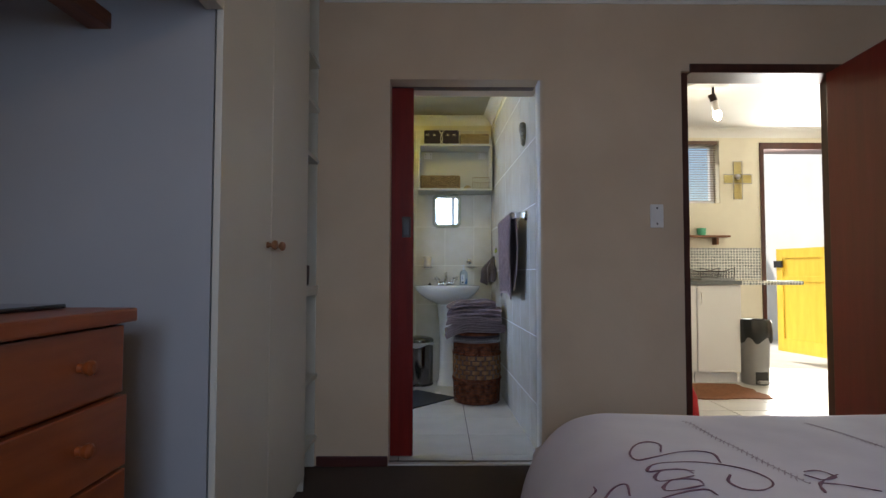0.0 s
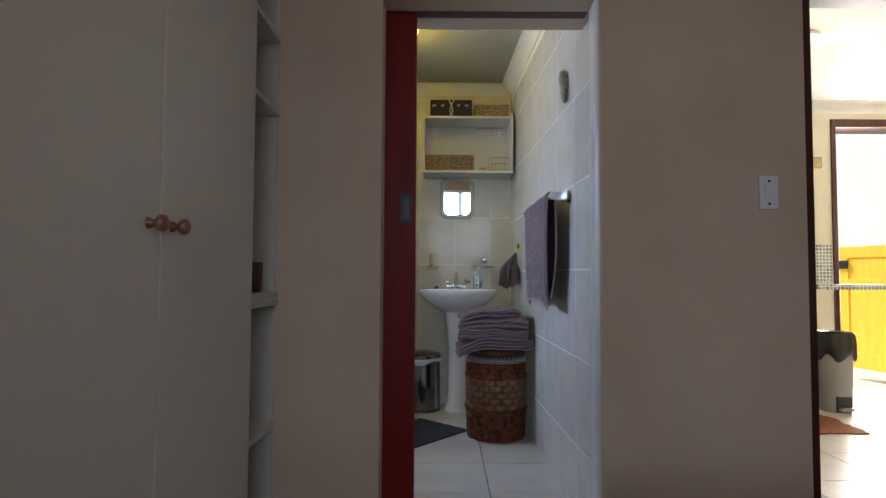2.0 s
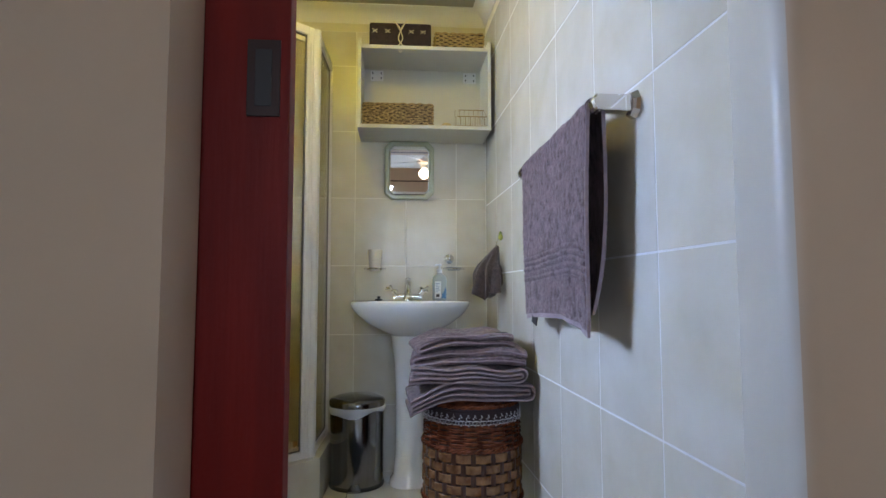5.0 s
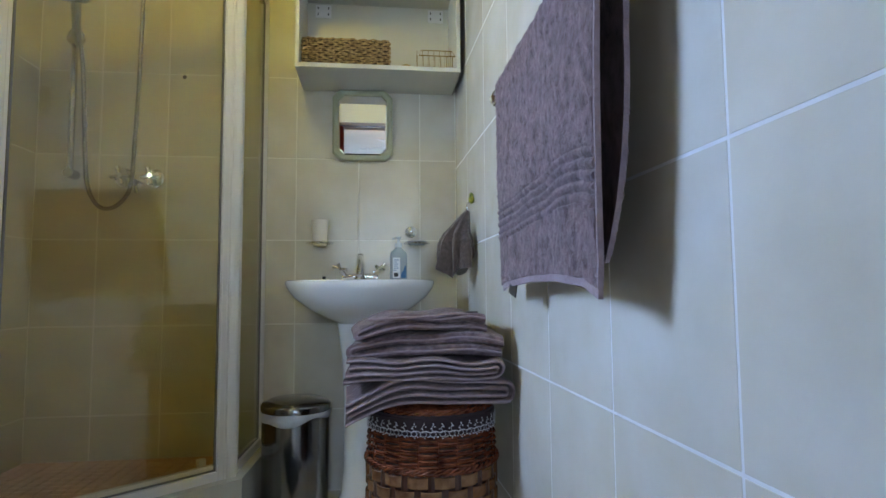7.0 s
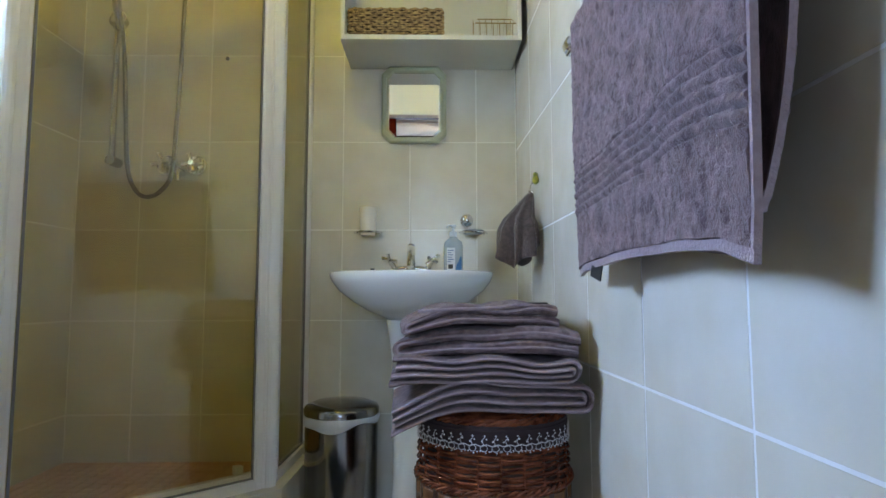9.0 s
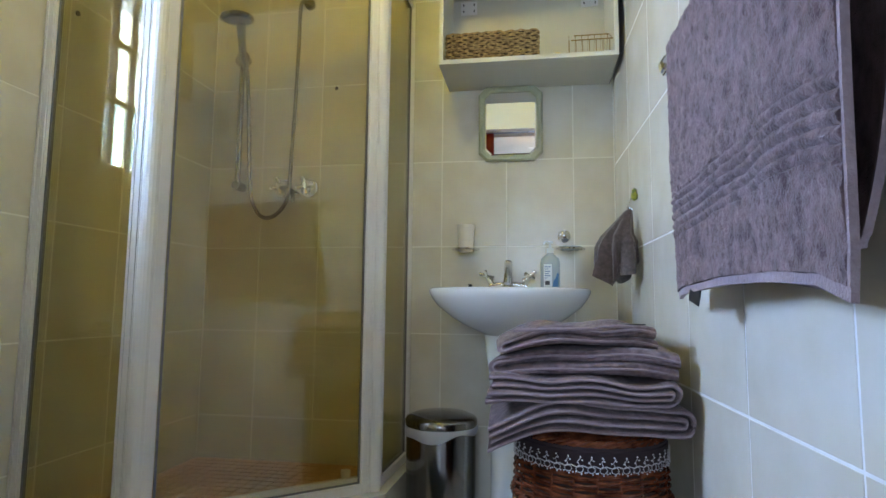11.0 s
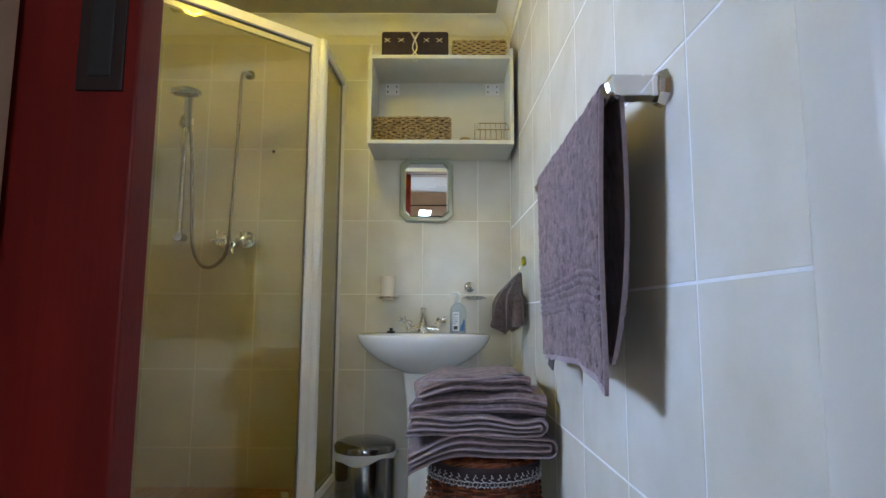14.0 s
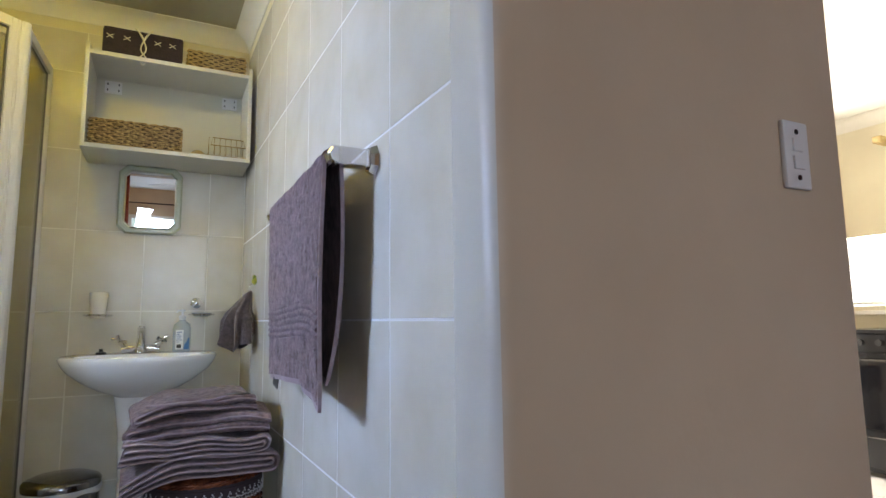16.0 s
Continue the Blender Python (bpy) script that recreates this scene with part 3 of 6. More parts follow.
part("handle", tube(curve([(-1.035, -0.14, 1.865), (-1.02, -0.19, 1.895), (-0.99, -0.26, 1.945), (hx, hy + 0.01, 1.972)]), lambda t: 0.013 + 0.006 * t, 14), SHOWER_CHROME, sh, smooth=True)
head = part("spray_head", lathe([(0.0, 0.022), (0.03, 0.02), (0.06, 0.008), (0.066, -0.004), (0.062, -0.012), (0.0, -0.012)], 32, (0, 0, 0), caps=False), SHOWER_CHROME, sh, smooth=True)
head.matrix_basis = pose(hx, hy - 0.02, 1.972, 10, 0, 0)
part("spray_face", lathe([(0.0, -0.0125), (0.054, -0.0125), (0.052, -0.016), (0.0, -0.017)], 28, caps=False), GREY_PLASTIC, head)
part("hose", tube(curve([(-1.03, -0.14, 1.88), (-1.02, -0.13, 1.75), (-1.02, -0.10, 1.50), (-1.01, -0.09, 1.31), (-0.975, -0.09, 1.225), (-0.93, -0.09, 1.20), (-0.88, -0.085, 1.225), (-0.845, -0.075, 1.30), (-0.84, -0.06, 1.5), (-0.835, -0.05, 1.75), (-0.83, -0.05, 2.0), (-0.828, -0.05, 2.15), (-0.82, -0.045, 2.195), (-0.80, -0.02, 2.20), (-0.80, 0.0, 2.20)], 6), lambda u: 0.0088 + 0.0007 * math.cos(u * 900), 10), HOSE, sh, smooth=True)
part("wall_flange", tube([(-0.80, 0.0, 2.20), (-0.80, -0.012, 2.20)], 0.024, 20), SHOWER_CHROME, sh, smooth=True)


def cross_tap(x):
    t = thing("shower_tap", (x, BATH_Y1, 1.345), "chrome cross-head shower tap on the wall", "tap", "shower taps")
    part("flange", lathe([(0.0, 0), (0.042, 0), (0.040, 0.014), (0.024, 0.026), (0.0, 0.026)], 28, caps=False), CHROME, t, smooth=True).matrix_basis = pose(0, 0, 0, 90, 0, 0)
    part("stem", tube([(0, -0.02, 0), (0, -0.07, 0)], 0.011, 14), CHROME, t, smooth=True)
    for a in range(4):
        c, s = math.cos(a * math.pi / 2 + 0.25), math.sin(a * math.pi / 2 + 0.25)
        part("arm", tube([(0, -0.062, 0), (0.018 * c, -0.062, 0.018 * s), (0.038 * c, -0.064, 0.038 * s)], lambda u: 0.006 + 0.0045 * u, 10), CHROME, t, smooth=True)
    return t


cross_tap(-0.895)
so_ = thing("shower_mixer", (-0.835, BATH_Y1, 1.318), "chrome mixer outlet on the wall between the two shower taps", "tap")
part("body", tube([(0, 0, 0), (0, -0.03, 0), (0, -0.055, 0)], lambda u: 0.017 - 0.003 * u, 16), CHROME, so_, smooth=True)
part("outlet", tube([(0, -0.045, 0), (0.004, -0.052, -0.03), (0.004, -0.052, -0.045)], 0.009, 12), CHROME, so_, smooth=True)
cross_tap(-0.775)
for x, y, z in ((-0.665, BATH_Y1, 1.80), (LEFT, 4.66, 1.77)):
    n = thing("wall_plug", (x, y, z), "small brown wall plug in a cream tile", "wall plug")
    o = part("plug", lathe([(0.0, 0), (0.009, 0), (0.008, 0.004), (0.0, 0.005)], 12, caps=False), DARK_METAL, n)
    o.matrix_basis = pose(0, 0, 0, 90, 0, 0) if x > -1 else pose(0, 0, 0, 0, 90, 0)

# bathroom window
win = thing("bathroom_window", (LEFT, 0, 0), "small white steel cottage-pane window, frosted lower row, daylight behind", "window")
FX0, FX1 = -0.105, -0.075
part("frame", bx(FX0, FX1, W_Y0, W_Y0 + 0.028, W_Z0, W_Z1), WHITE_METAL, win)
part("frame", bx(FX0, FX1, W_Y1 - 0.028, W_Y1, W_Z0, W_Z1), WHITE_METAL, win)
part("frame", bx(FX0, FX1, W_Y0 + 0.028, W_Y1 - 0.028, W_Z0, W_Z0 + 0.03), WHITE_METAL, win)
part("frame", bx(FX0, FX1, W_Y0 + 0.028, W_Y1 - 0.028, W_Z1 - 0.03, W_Z1), WHITE_METAL, win)
cols, rows_z = np.linspace(W_Y0 + 0.028, W_Y1 - 0.028, 5), (W_Z0 + 0.03, 1.585, 1.81, W_Z1 - 0.03)
for y in cols[1:-1]:
    part("glazing_bar", bx(FX0, FX1, y - 0.006, y + 0.006, W_Z0 + 0.03, W_Z1 - 0.03), DARK_METAL, win, "dark glazing bar")
for z in rows_z[1:-1]:
    part("glazing_bar", bx(FX0 + 0.001, FX1 + 0.002, W_Y0 + 0.028, W_Y1 - 0.028, z - 0.007, z + 0.007), DARK_METAL, win, "dark glazing bar")
for i in range(4):
    for j in range(3):
        p = part("pane", bx(-0.093, -0.089, cols[i] + 0.006, cols[i + 1] - 0.006, rows_z[j] + 0.008, rows_z[j + 1] - 0.008), FROSTED if j == 0 else WINDOW_GLASS, win, "frosted pane" if j == 0 else "clear pane")
        p.visible_shadow = False
part("backdrop_sky", bx(-2.0, -1.98, 2.5, 3.84, 1.1, 2.9), material("bright_sky", (0.86, 0.94, 1.0), 0.9, emit=15.0), kind="structure")
# Unseen wall added to keep direct sun out of the bathroom window.
part("unseen_sun_screen", bx(-3.2, -3.0, 2.0, 9.0, -0.12, 4.8), WHITEWASH, kind="structure").name = "wall_neighbour"

# wall shelf unit
SX0, SX1, SY = -0.152, 0.520, 5.18
su = thing("wall_shelf", (0, 0, 0), "white open wall shelf unit fixed high on the tiled wall", "shelf")
part("side_panel", bx(SX0, SX0 + 0.016, SY, BATH_Y1, 1.757, 2.215, 0.001), SHELF_WHITE, su)
part("side_panel", bx(SX1 - 0.016, SX1, SY, BATH_Y1, 1.757, 2.215, 0.001), SHELF_WHITE, su)
part("edge_strip", bx(SX1, SX1 + 0.0015, SY + 0.002, BATH_Y1, 1.758, 2.212), BLACK, su, "black edge strip")
part("shelf_board", bx(SX0 + 0.016, SX1 - 0.016, SY, BATH_Y1, 1.757, 1.775, 0.001), SHELF_WHITE, su)
part("shelf_board", bx(SX0 + 0.016, SX1 - 0.016, SY, BATH_Y1, 2.164, 2.182, 0.001), SHELF_WHITE, su)
part("back_panel", bx(SX0 + 0.016, SX1 - 0.016, BATH_Y1 - 0.006, BATH_Y1, 1.776, 2.163), SHELF_WHITE, su)
for x in (SX0 + 0.05, SX1 - 0.11):
    b = part("bracket", bx(x, x + 0.07, BATH_Y1 - 0.010, BATH_Y1 - 0.006, 2.095, 2.155, 0.001), WHITE_METAL, su, "perforated metal bracket")
    for u in (0.012, 0.058):
        for z in (2.112, 2.140):
            part("slot", bx(x + u - 0.0025, x + u + 0.0025, BATH_Y1 - 0.0112, BATH_Y1 - 0.0098, z - 0.005, z + 0.005), BLACK, b)


def woven_box(name, x0, x1, y0, y1, z0, h, mat, label, category="basket", row=0.011):
    t = thing(name, ((x0 + x1) / 2, (y0 + y1) / 2, z0), label, category)
    a, b = (x1 - x0) / 2, (y1 - y0) / 2
    part("base", bx(-a + 0.008, a - 0.008, -b + 0.008, b - 0.008, 0, 0.006), mat, t)
    # Dark inner sheet: shade between the strands is put into its colour.
    lin = [(-a + 0.006, -b + 0.006), (a - 0.006, -b + 0.006), (a - 0.006, b - 0.006), (-a + 0.006, b - 0.006)]
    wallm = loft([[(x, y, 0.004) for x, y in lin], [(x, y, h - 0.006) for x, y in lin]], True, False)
    part("gap_shade_sheet", wallm, GAP_SHADE, t)
    bm, r = bmesh.new(), random.Random(int(x0 * 1000) + 7)
    k = int(h / row)
    per = []
    for (xa, ya), (xb, yb) in zip(lin, lin[1:] + lin[:1]):
        n = max(6, int(((xb - xa) ** 2 + (yb - ya) ** 2) ** 0.5 / 0.011))
        for s in range(n):
            per.append((xa + (xb - xa) * s / n, ya + (yb - ya) * s / n, (ya - yb) * 0 + (yb - ya), -(xb - xa)))
    for j in range(k):
        z = row * (j + 0.55) * h / (k * row)
        pts = []
        for i, (x, y, nx, ny) in enumerate(per):
            ln = math.hypot(nx, ny)
            wob = (0.0042 if (i // 2 + j) % 2 else -0.0022) + r.uniform(-0.0012, 0.0012)
            pts.append((x + nx / ln * wob, y + ny / ln * wob, z + r.uniform(-0.0022, 0.0022)))
        tube(pts, row * 0.46, 5, True, bm)
    part("weave", bm, mat, t, kind="stuff", smooth=True)
    return t


dark = woven_box("lined_basket", -0.095, 0.215, 5.215, 5.42, 2.183, 0.125, BASKET_DARK, "dark brown fabric basket tied with cream cord, on the top shelf")
part("cover", bx(-0.158, 0.158, -0.106, 0.105, 0.004, 0.132, 0.012), BASKET_DARK, dark)
for u in (-0.13, -0.065, 0.055, 0.115):
    st = bmesh.new()
    for s in (-1, 1):
        tube([(u - 0.013, -0.109, 0.085 - s * 0.009), (u + 0.013, -0.109, 0.085 + s * 0.009)], 0.0016, 5, False, st)
    part("cross_stitch", st, CREAM_CORD, dark, "cream cross stitch")
for s in (-1, 1):
    part("cord", tube(curve([(0, -0.112, 0.085), (s * 0.02, -0.116, 0.12), (s * 0.034, -0.112, 0.136), (s * 0.01, -0.114, 0.11), (0, -0.115, 0.085), (-s * 0.010, -0.116, 0.04), (s * 0.014, -0.116, 0.0), (s * 0.003, -0.118, -0.03)]), 0.003, 7), CREAM_CORD, dark, "cream cord", smooth=True)
woven_box("seagrass_basket", 0.238, 0.498, 5.24, 5.42, 2.183, 0.105, SEAGRASS_PALE, "pale small seagrass basket, on the top shelf", row=0.010)
woven_box("seagrass_basket", -0.133, 0.232, 5.215, 5.42, 1.776, 0.122, SEAGRASS, "rectangular brown seagrass basket, on the lower shelf", row=0.0092)

rack = thing("wire_rack", (0.415, 5.245, 1.776), "small bronze wire rack standing on the lower shelf", "wire rack")
a, b, z = 0.085, 0.05, 0.0
part("base_loop", tube([(-a, -b, 0.004), (a, -b, 0.004), (a, b, 0.004), (-a, b, 0.004)], 0.0022, 8, True), BRASS, rack)
part("top_loop", tube([(-a + 0.02, -b, 0.052), (a, -b, 0.052), (a, b, 0.118), (-a + 0.035, b, 0.118)], 0.0022, 8, True), BRASS, rack)
for i in range(7):
    x = -a + 0.012 + i * 0.0245
    part("wire", tube([(x, -b, 0.052), (x, -b, 0.004), (x, b, 0.004), (x + 0.006, b, 0.118)], 0.0015, 6), BRASS, rack)
shell = thing("shell", (0.300, 5.26, 1.776), "small pale ribbed shell lying on the lower shelf", "shell")
sm = bmesh.new()
loft([[(0.034 * (1 + 0.09 * math.cos(14 * u)) * math.cos(u) * math.cos(v), 0.022 * math.sin(u) * math.cos(v), 0.038 * math.sin(v)) for u in np.linspace(0, 2 * math.pi, 57)[:-1]] for v in np.linspace(0, 1.5, 7)], bm=sm)
part("body", sm, SEAGRASS_PALE, shell, smooth=True)

# mirror, leaning forward at the top
mr = thing("mirror", (0.112, 5.446, 1.598), "small mirror in a sage green frame with cut corners", "mirror")
mr.matrix_basis = pose(0.112, 5.446, 1.598, 2.3, 0, 0)


def octagon(a, b, c, y):
    return [(-a + c, y, -b), (a - c, y, -b), (a, y, -b + c), (a, y, b - c), (a - c, y, b), (-a + c, y, b), (-a, y, b - c), (-a, y, -b + c)]


fr = loft([octagon(0.134, 0.160, 0.034, 0.0), octagon(0.134, 0.160, 0.034, -0.008), octagon(0.126, 0.152, 0.032, -0.014), octagon(0.114, 0.140, 0.028, -0.014), octagon(0.108, 0.134, 0.026, -0.007), octagon(0.108, 0.134, 0.026, 0.0)], True, False)
part("frame", fr, MIRROR_FRAME, mr)
part("mirror_glass", loft([octagon(0.108, 0.134, 0.026, -0.0015), octagon(0.108, 0.134, 0.026, -0.005), octagon(0.102, 0.128, 0.024, -0.0065)], True, True), MIRROR, mr, "silvered glass")

# wash basin on its pedestal
bs = thing("wash_basin", (0.114, BATH_Y1 - 0.004, 0), "white ceramic wash basin, with a mixer tap, on a pedestal", "wash basin")


def oval(a, b, cy, z, n=56, flat=0.0):
    out = []
    for i in range(n):
        t = 2 * math.pi * i / n
        c, s = math.cos(t), math.sin(t)
        e = 0.82
        out.append((a * math.copysign(abs(c) ** e, c), min(cy + b * math.copysign(abs(s) ** e, s), flat), z))
    return out


rings = [oval(0.07, 0.07, -0.19, 0.716), oval(0.108, 0.105, -0.20, 0.736), oval(0.155, 0.14, -0.215, 0.757), oval(0.208, 0.175, -0.225, 0.789), oval(0.262, 0.205, -0.23, 0.832), oval(0.284, 0.222, -0.232, 0.862), oval(0.294, 0.228, -0.232, 0.884), oval(0.292, 0.226, -0.232, 0.894), oval(0.286, 0.220, -0.232, 0.897),
         oval(0.235, 0.130, -0.285, 0.895, flat=-0.14), oval(0.228, 0.124, -0.285, 0.880, flat=-0.145), oval(0.19, 0.105, -0.285, 0.82, flat=-0.16), oval(0.10, 0.06, -0.285, 0.785, flat=-0.2), oval(0.02, 0.02, -0.285, 0.778, flat=-0.2)]
part("bowl", loft(rings, True, True), CERAMIC, bs, smooth=True)
ped = [oval(a_, b_, -0.175, z_, 40, -0.004) for a_, b_, z_ in ((0.098, 0.10, 0.0), (0.096, 0.098, 0.02), (0.078, 0.082, 0.05), (0.070, 0.076, 0.15), (0.068, 0.075, 0.4), (0.076, 0.085, 0.58), (0.092, 0.10, 0.70), (0.10, 0.11, 0.745))]
part("pedestal", loft(ped, True, True), CERAMIC, bs, smooth=True)
tap = thing("mixer_tap", (0.105, 5.372, 0.896), "chrome basin mixer with two cross handles", "tap")
part("body", tube([(-0.075, 0.01, 0.014), (-0.04, 0.01, 0.02), (0.0, 0.008, 0.022), (0.04, 0.01, 0.02), (0.075, 0.01, 0.014)], 0.014, 14), CHROME, tap, smooth=True)
part("base", lathe([(0.028, 0), (0.028, 0.008), (0.02, 0.02), (0.018, 0.05)], 24), CHROME, tap, smooth=True)
part("spout", tube(curve([(0, 0.012, 0.03), (0, 0.01, 0.075), (0, -0.012, 0.10), (0, -0.06, 0.085), (0, -0.105, 0.045), (0, -0.118, 0.022)]), lambda u: 0.016 - 0.004 * u, 16), CHROME, tap, smooth=True)
part("spout_cap", lathe([(0.0, 0.122), (0.012, 0.118), (0.016, 0.108), (0.014, 0.095), (0.0, 0.092)], 20, caps=False), CHROME, tap, smooth=True)
for s in (-1, 1):
    h = part("handle", tube([(s * 0.062, 0.01, 0.02), (s * 0.082, -0.005, 0.052)], 0.010, 14), CHROME, tap, smooth=True)
    for a_ in range(4):
        c, w = math.cos(a_ * math.pi / 2 + 0.4), math.sin(a_ * math.pi / 2 + 0.4)
        u, v = Vector((0.35 * s, -0.6, -0.4)).cross(Vector((0, 0, 1))).normalized(), Vector((0.6 * s, -0.3, 0.7)).normalized()
        q = Vector((s * 0.084, -0.008, 0.056))
        e = q + (u * c + v * w) * 0.028
        part("cross_arm", tube([q, e], lambda k: 0.0045 + 0.004 * k, 10), CHROME, h, smooth=True)
pl = thing("basin_plug", (-0.045, 5.36, 0.896), "black rubber basin plug lying on the basin rim", "plug")
part("plug", lathe([(0.0, 0.0), (0.019, 0.0), (0.021, 0.007), (0.008, 0.010), (0.007, 0.018), (0.010, 0.021), (0.0, 0.023)], 18, caps=False), BLACK, pl, smooth=True)
so = thing("soap_dispenser", (0.268, 5.325, 0.896), "clear soap pump bottle with a blue and white label", "soap bottle")
part("bottle", loft([oval(a_, b_, 0, z_, 28, 9) for a_, b_, z_ in ((0.034, 0.022, 0), (0.037, 0.025, 0.006), (0.037, 0.025, 0.105), (0.033, 0.022, 0.122), (0.014, 0.013, 0.138), (0.012, 0.012, 0.146))]), PLASTIC_CLEAR, so, smooth=True)
part("soap", loft([oval(a_, b_, 0, z_, 28, 9) for a_, b_, z_ in ((0.031, 0.019, 0.004), (0.034, 0.022, 0.008), (0.034, 0.022, 0.07))]), LABEL, so, smooth=True)
lb = part("label", bx(-0.025, 0.006, -0.0275, -0.0262, 0.012, 0.098), LABEL, so, "white label with grey bars")
for i, w in enumerate((0.022, 0.014, 0.020, 0.017, 0.022, 0.012)):
    part("text_bar", bx(-0.022, -0.022 + w, -0.0285, -0.0276, 0.086 - i * 0.0085, 0.089 - i * 0.0085), BLUE, lb)
part("barcode", bx(-0.020, -0.002, -0.0285, -0.0276, 0.018, 0.034), BLACK, lb)
wv = bmesh.new()
poly([(0.008, 0.012), (0.030, 0.012), (0.031, 0.06), (0.026, 0.066), (0.020, 0.045), (0.012, 0.034)], 0.0262, 0.0275, wv)
for v in wv.verts:
    v.co = Vector((v.co.x, -v.co.z, v.co.y))
part("label_wave", wv, BLUE, so, "blue wave print")
part("pump", lathe([(0.014, 0.142), (0.015, 0.160), (0.006, 0.163), (0.005, 0.178), (0.011, 0.180), (0.011, 0.188), (0.0, 0.190)], 18), LABEL, so, "white pump", smooth=True)
part("nozzle", tube([(0, 0, 0.184), (-0.018, -0.018, 0.184), (-0.024, -0.024, 0.176)], 0.004, 8), LABEL, so, smooth=True)


def dish(x, knob):
    t = thing("soap_holder" if knob else "tumbler_holder", (x, BATH_Y1, 1.062), "chrome wall soap holder with a glass dish and round knob" if knob else "chrome wall ring holder with a frosted tumbler", "holder")
    part("ring", tube([(0.05 * math.cos(a_), -0.062 + 0.05 * math.sin(a_), 0) for a_ in np.linspace(0, 2 * math.pi, 33)[:-1]], 0.0045, 8, True), CHROME, t, smooth=True)
    part("arm", tube([(0, 0, 0), (0, -0.012, 0)], 0.007, 12), CHROME, t, smooth=True)
    for i in range(8):
        a_ = i * math.pi / 4
        part("bead", lathe([(0.0, -0.006), (0.006, 0.0), (0.0, 0.006)], 10, (0.053 * math.cos(a_), -0.062 + 0.053 * math.sin(a_), 0), caps=False), CHROME, t, smooth=True)
    if knob:
        part("wall_knob", tube([(-0.022, 0, 0.055), (-0.022, -0.012, 0.055), (-0.022, -0.022, 0.055), (-0.022, -0.036, 0.055), (-0.022, -0.046, 0.055)], lambda u: (0.024, 0.026, 0.016, 0.024, 0.010)[round(u * 4)], 22), CHROME, t, smooth=True)
        part("glass_dish", lathe([(0.0, -0.01), (0.03, -0.008), (0.044, 0.008), (0.041, 0.008), (0.028, -0.004), (0.0, -0.006)], 28, (0, -0.062, 0), caps=False), PLASTIC_CLEAR, t, smooth=True)
    else:
        part("tumbler", lathe([(0.0, -0.012), (0.028, -0.012), (0.036, 0.10), (0.033, 0.10), (0.026, -0.006), (0.0, -0.006)], 32, (0, -0.062, 0), caps=False), FROST_TUMBLER, t, "frosted tumbler", smooth=True)
    return t


dish(-0.068, False)
dish(0.350, True)

# towel rail and hanging towel
RX = 0.502
tr = thing("towel_rail", (0, 0, 0), "square-section chrome towel rail on two wall brackets", "towel rail")
part("rail", tube([(RX, 3.625, 1.368), (RX, 4.375, 1.368)], 0.0095, 16), CHROME, tr, smooth=True)
for y in (3.62, 4.38):
    e = east_x(y)
    bk = part("bracket", bx(RX - 0.012, e - 0.012, y - 0.017, y + 0.017, 1.349, 1.387, 0.004), CHROME, tr)
    part("wall_plate", tube([(e, y, 1.368), (e - 0.008, y, 1.368), (e - 0.014, y, 1.368)], lambda u: 0.034 - 0.007 * u, 8), CHROME, bk)
    part("end_cap", tube([(RX, y - 0.018, 1.368), (RX, y - 0.010, 1.368), (RX, y + 0.010, 1.368), (RX, y + 0.018, 1.368)], lambda u: 0.021 if 0.2 < u < 0.8 else 0.017, 8), CHROME, bk)

tw = thing("bath_towel", (0, 0, 0), "mauve terry bath towel draped over the chrome rail", "towel")
TY0, TY1 = 3.642, 4.305


def towel_point(u, s, off=0.0):
    """u: 0 near to 1 far edge; s: metres along from the front hem over the rail to the back hem."""
    front, back, r = 0.515, 0.475, 0.016
    y = TY0 + (TY1 - TY0) * u
    if s < front:
        k = (front - s) / front
        bulge = 0.008 * math.sin(math.pi * min(1, k * 1.1)) * (0.6 + 0.4 * math.sin(5 * u + 1))
        drape = -0.014 * k + 0.007 * k * math.sin(9.5 * u + 0.6) + 0.004 * k * math.sin(21 * u + 2)
        x, z = RX - r - bulge - drape, 1.368 - k * front
        z += 0.018 * k * math.sin(math.pi * u) - 0.03 * k * max(0, 0.12 - u) / 0.12 * 0.4
        y += k * (0.056 * u * u + 0.045 * (1 - u) ** 2 * k)
        nx, nz = -1, 0
    elif s < front + math.pi * r:
        a = math.pi * (s - front) / (math.pi * r)
        x, z, nx, nz = RX - r * math.cos(a), 1.368 + r * math.sin(a), -math.cos(a), math.sin(a)
    else:
        k = (s - front - math.pi * r) / back
        x = RX + r + 0.013 * math.sin(math.pi / 2 * min(1, k * 2.2)) * (0.7 + 0.3 * math.cos(4 * u)) + 0.004 * math.sin(11 * u) * k
        x -= 0.022 * k ** 4 * max(0.0, 1 - 3 * u) ** 1.5
        x = min(x, east_x(y) - 0.012)
        z = 1.368 - k * back
        y += (0.022 * min(1, 3 * k) + 0.040 * k ** 3) * (1 - u) ** 2 + 0.03 * u * k
        nx, nz = 1, 0
    return Vector((x + nx * off, y, z + nz * off))


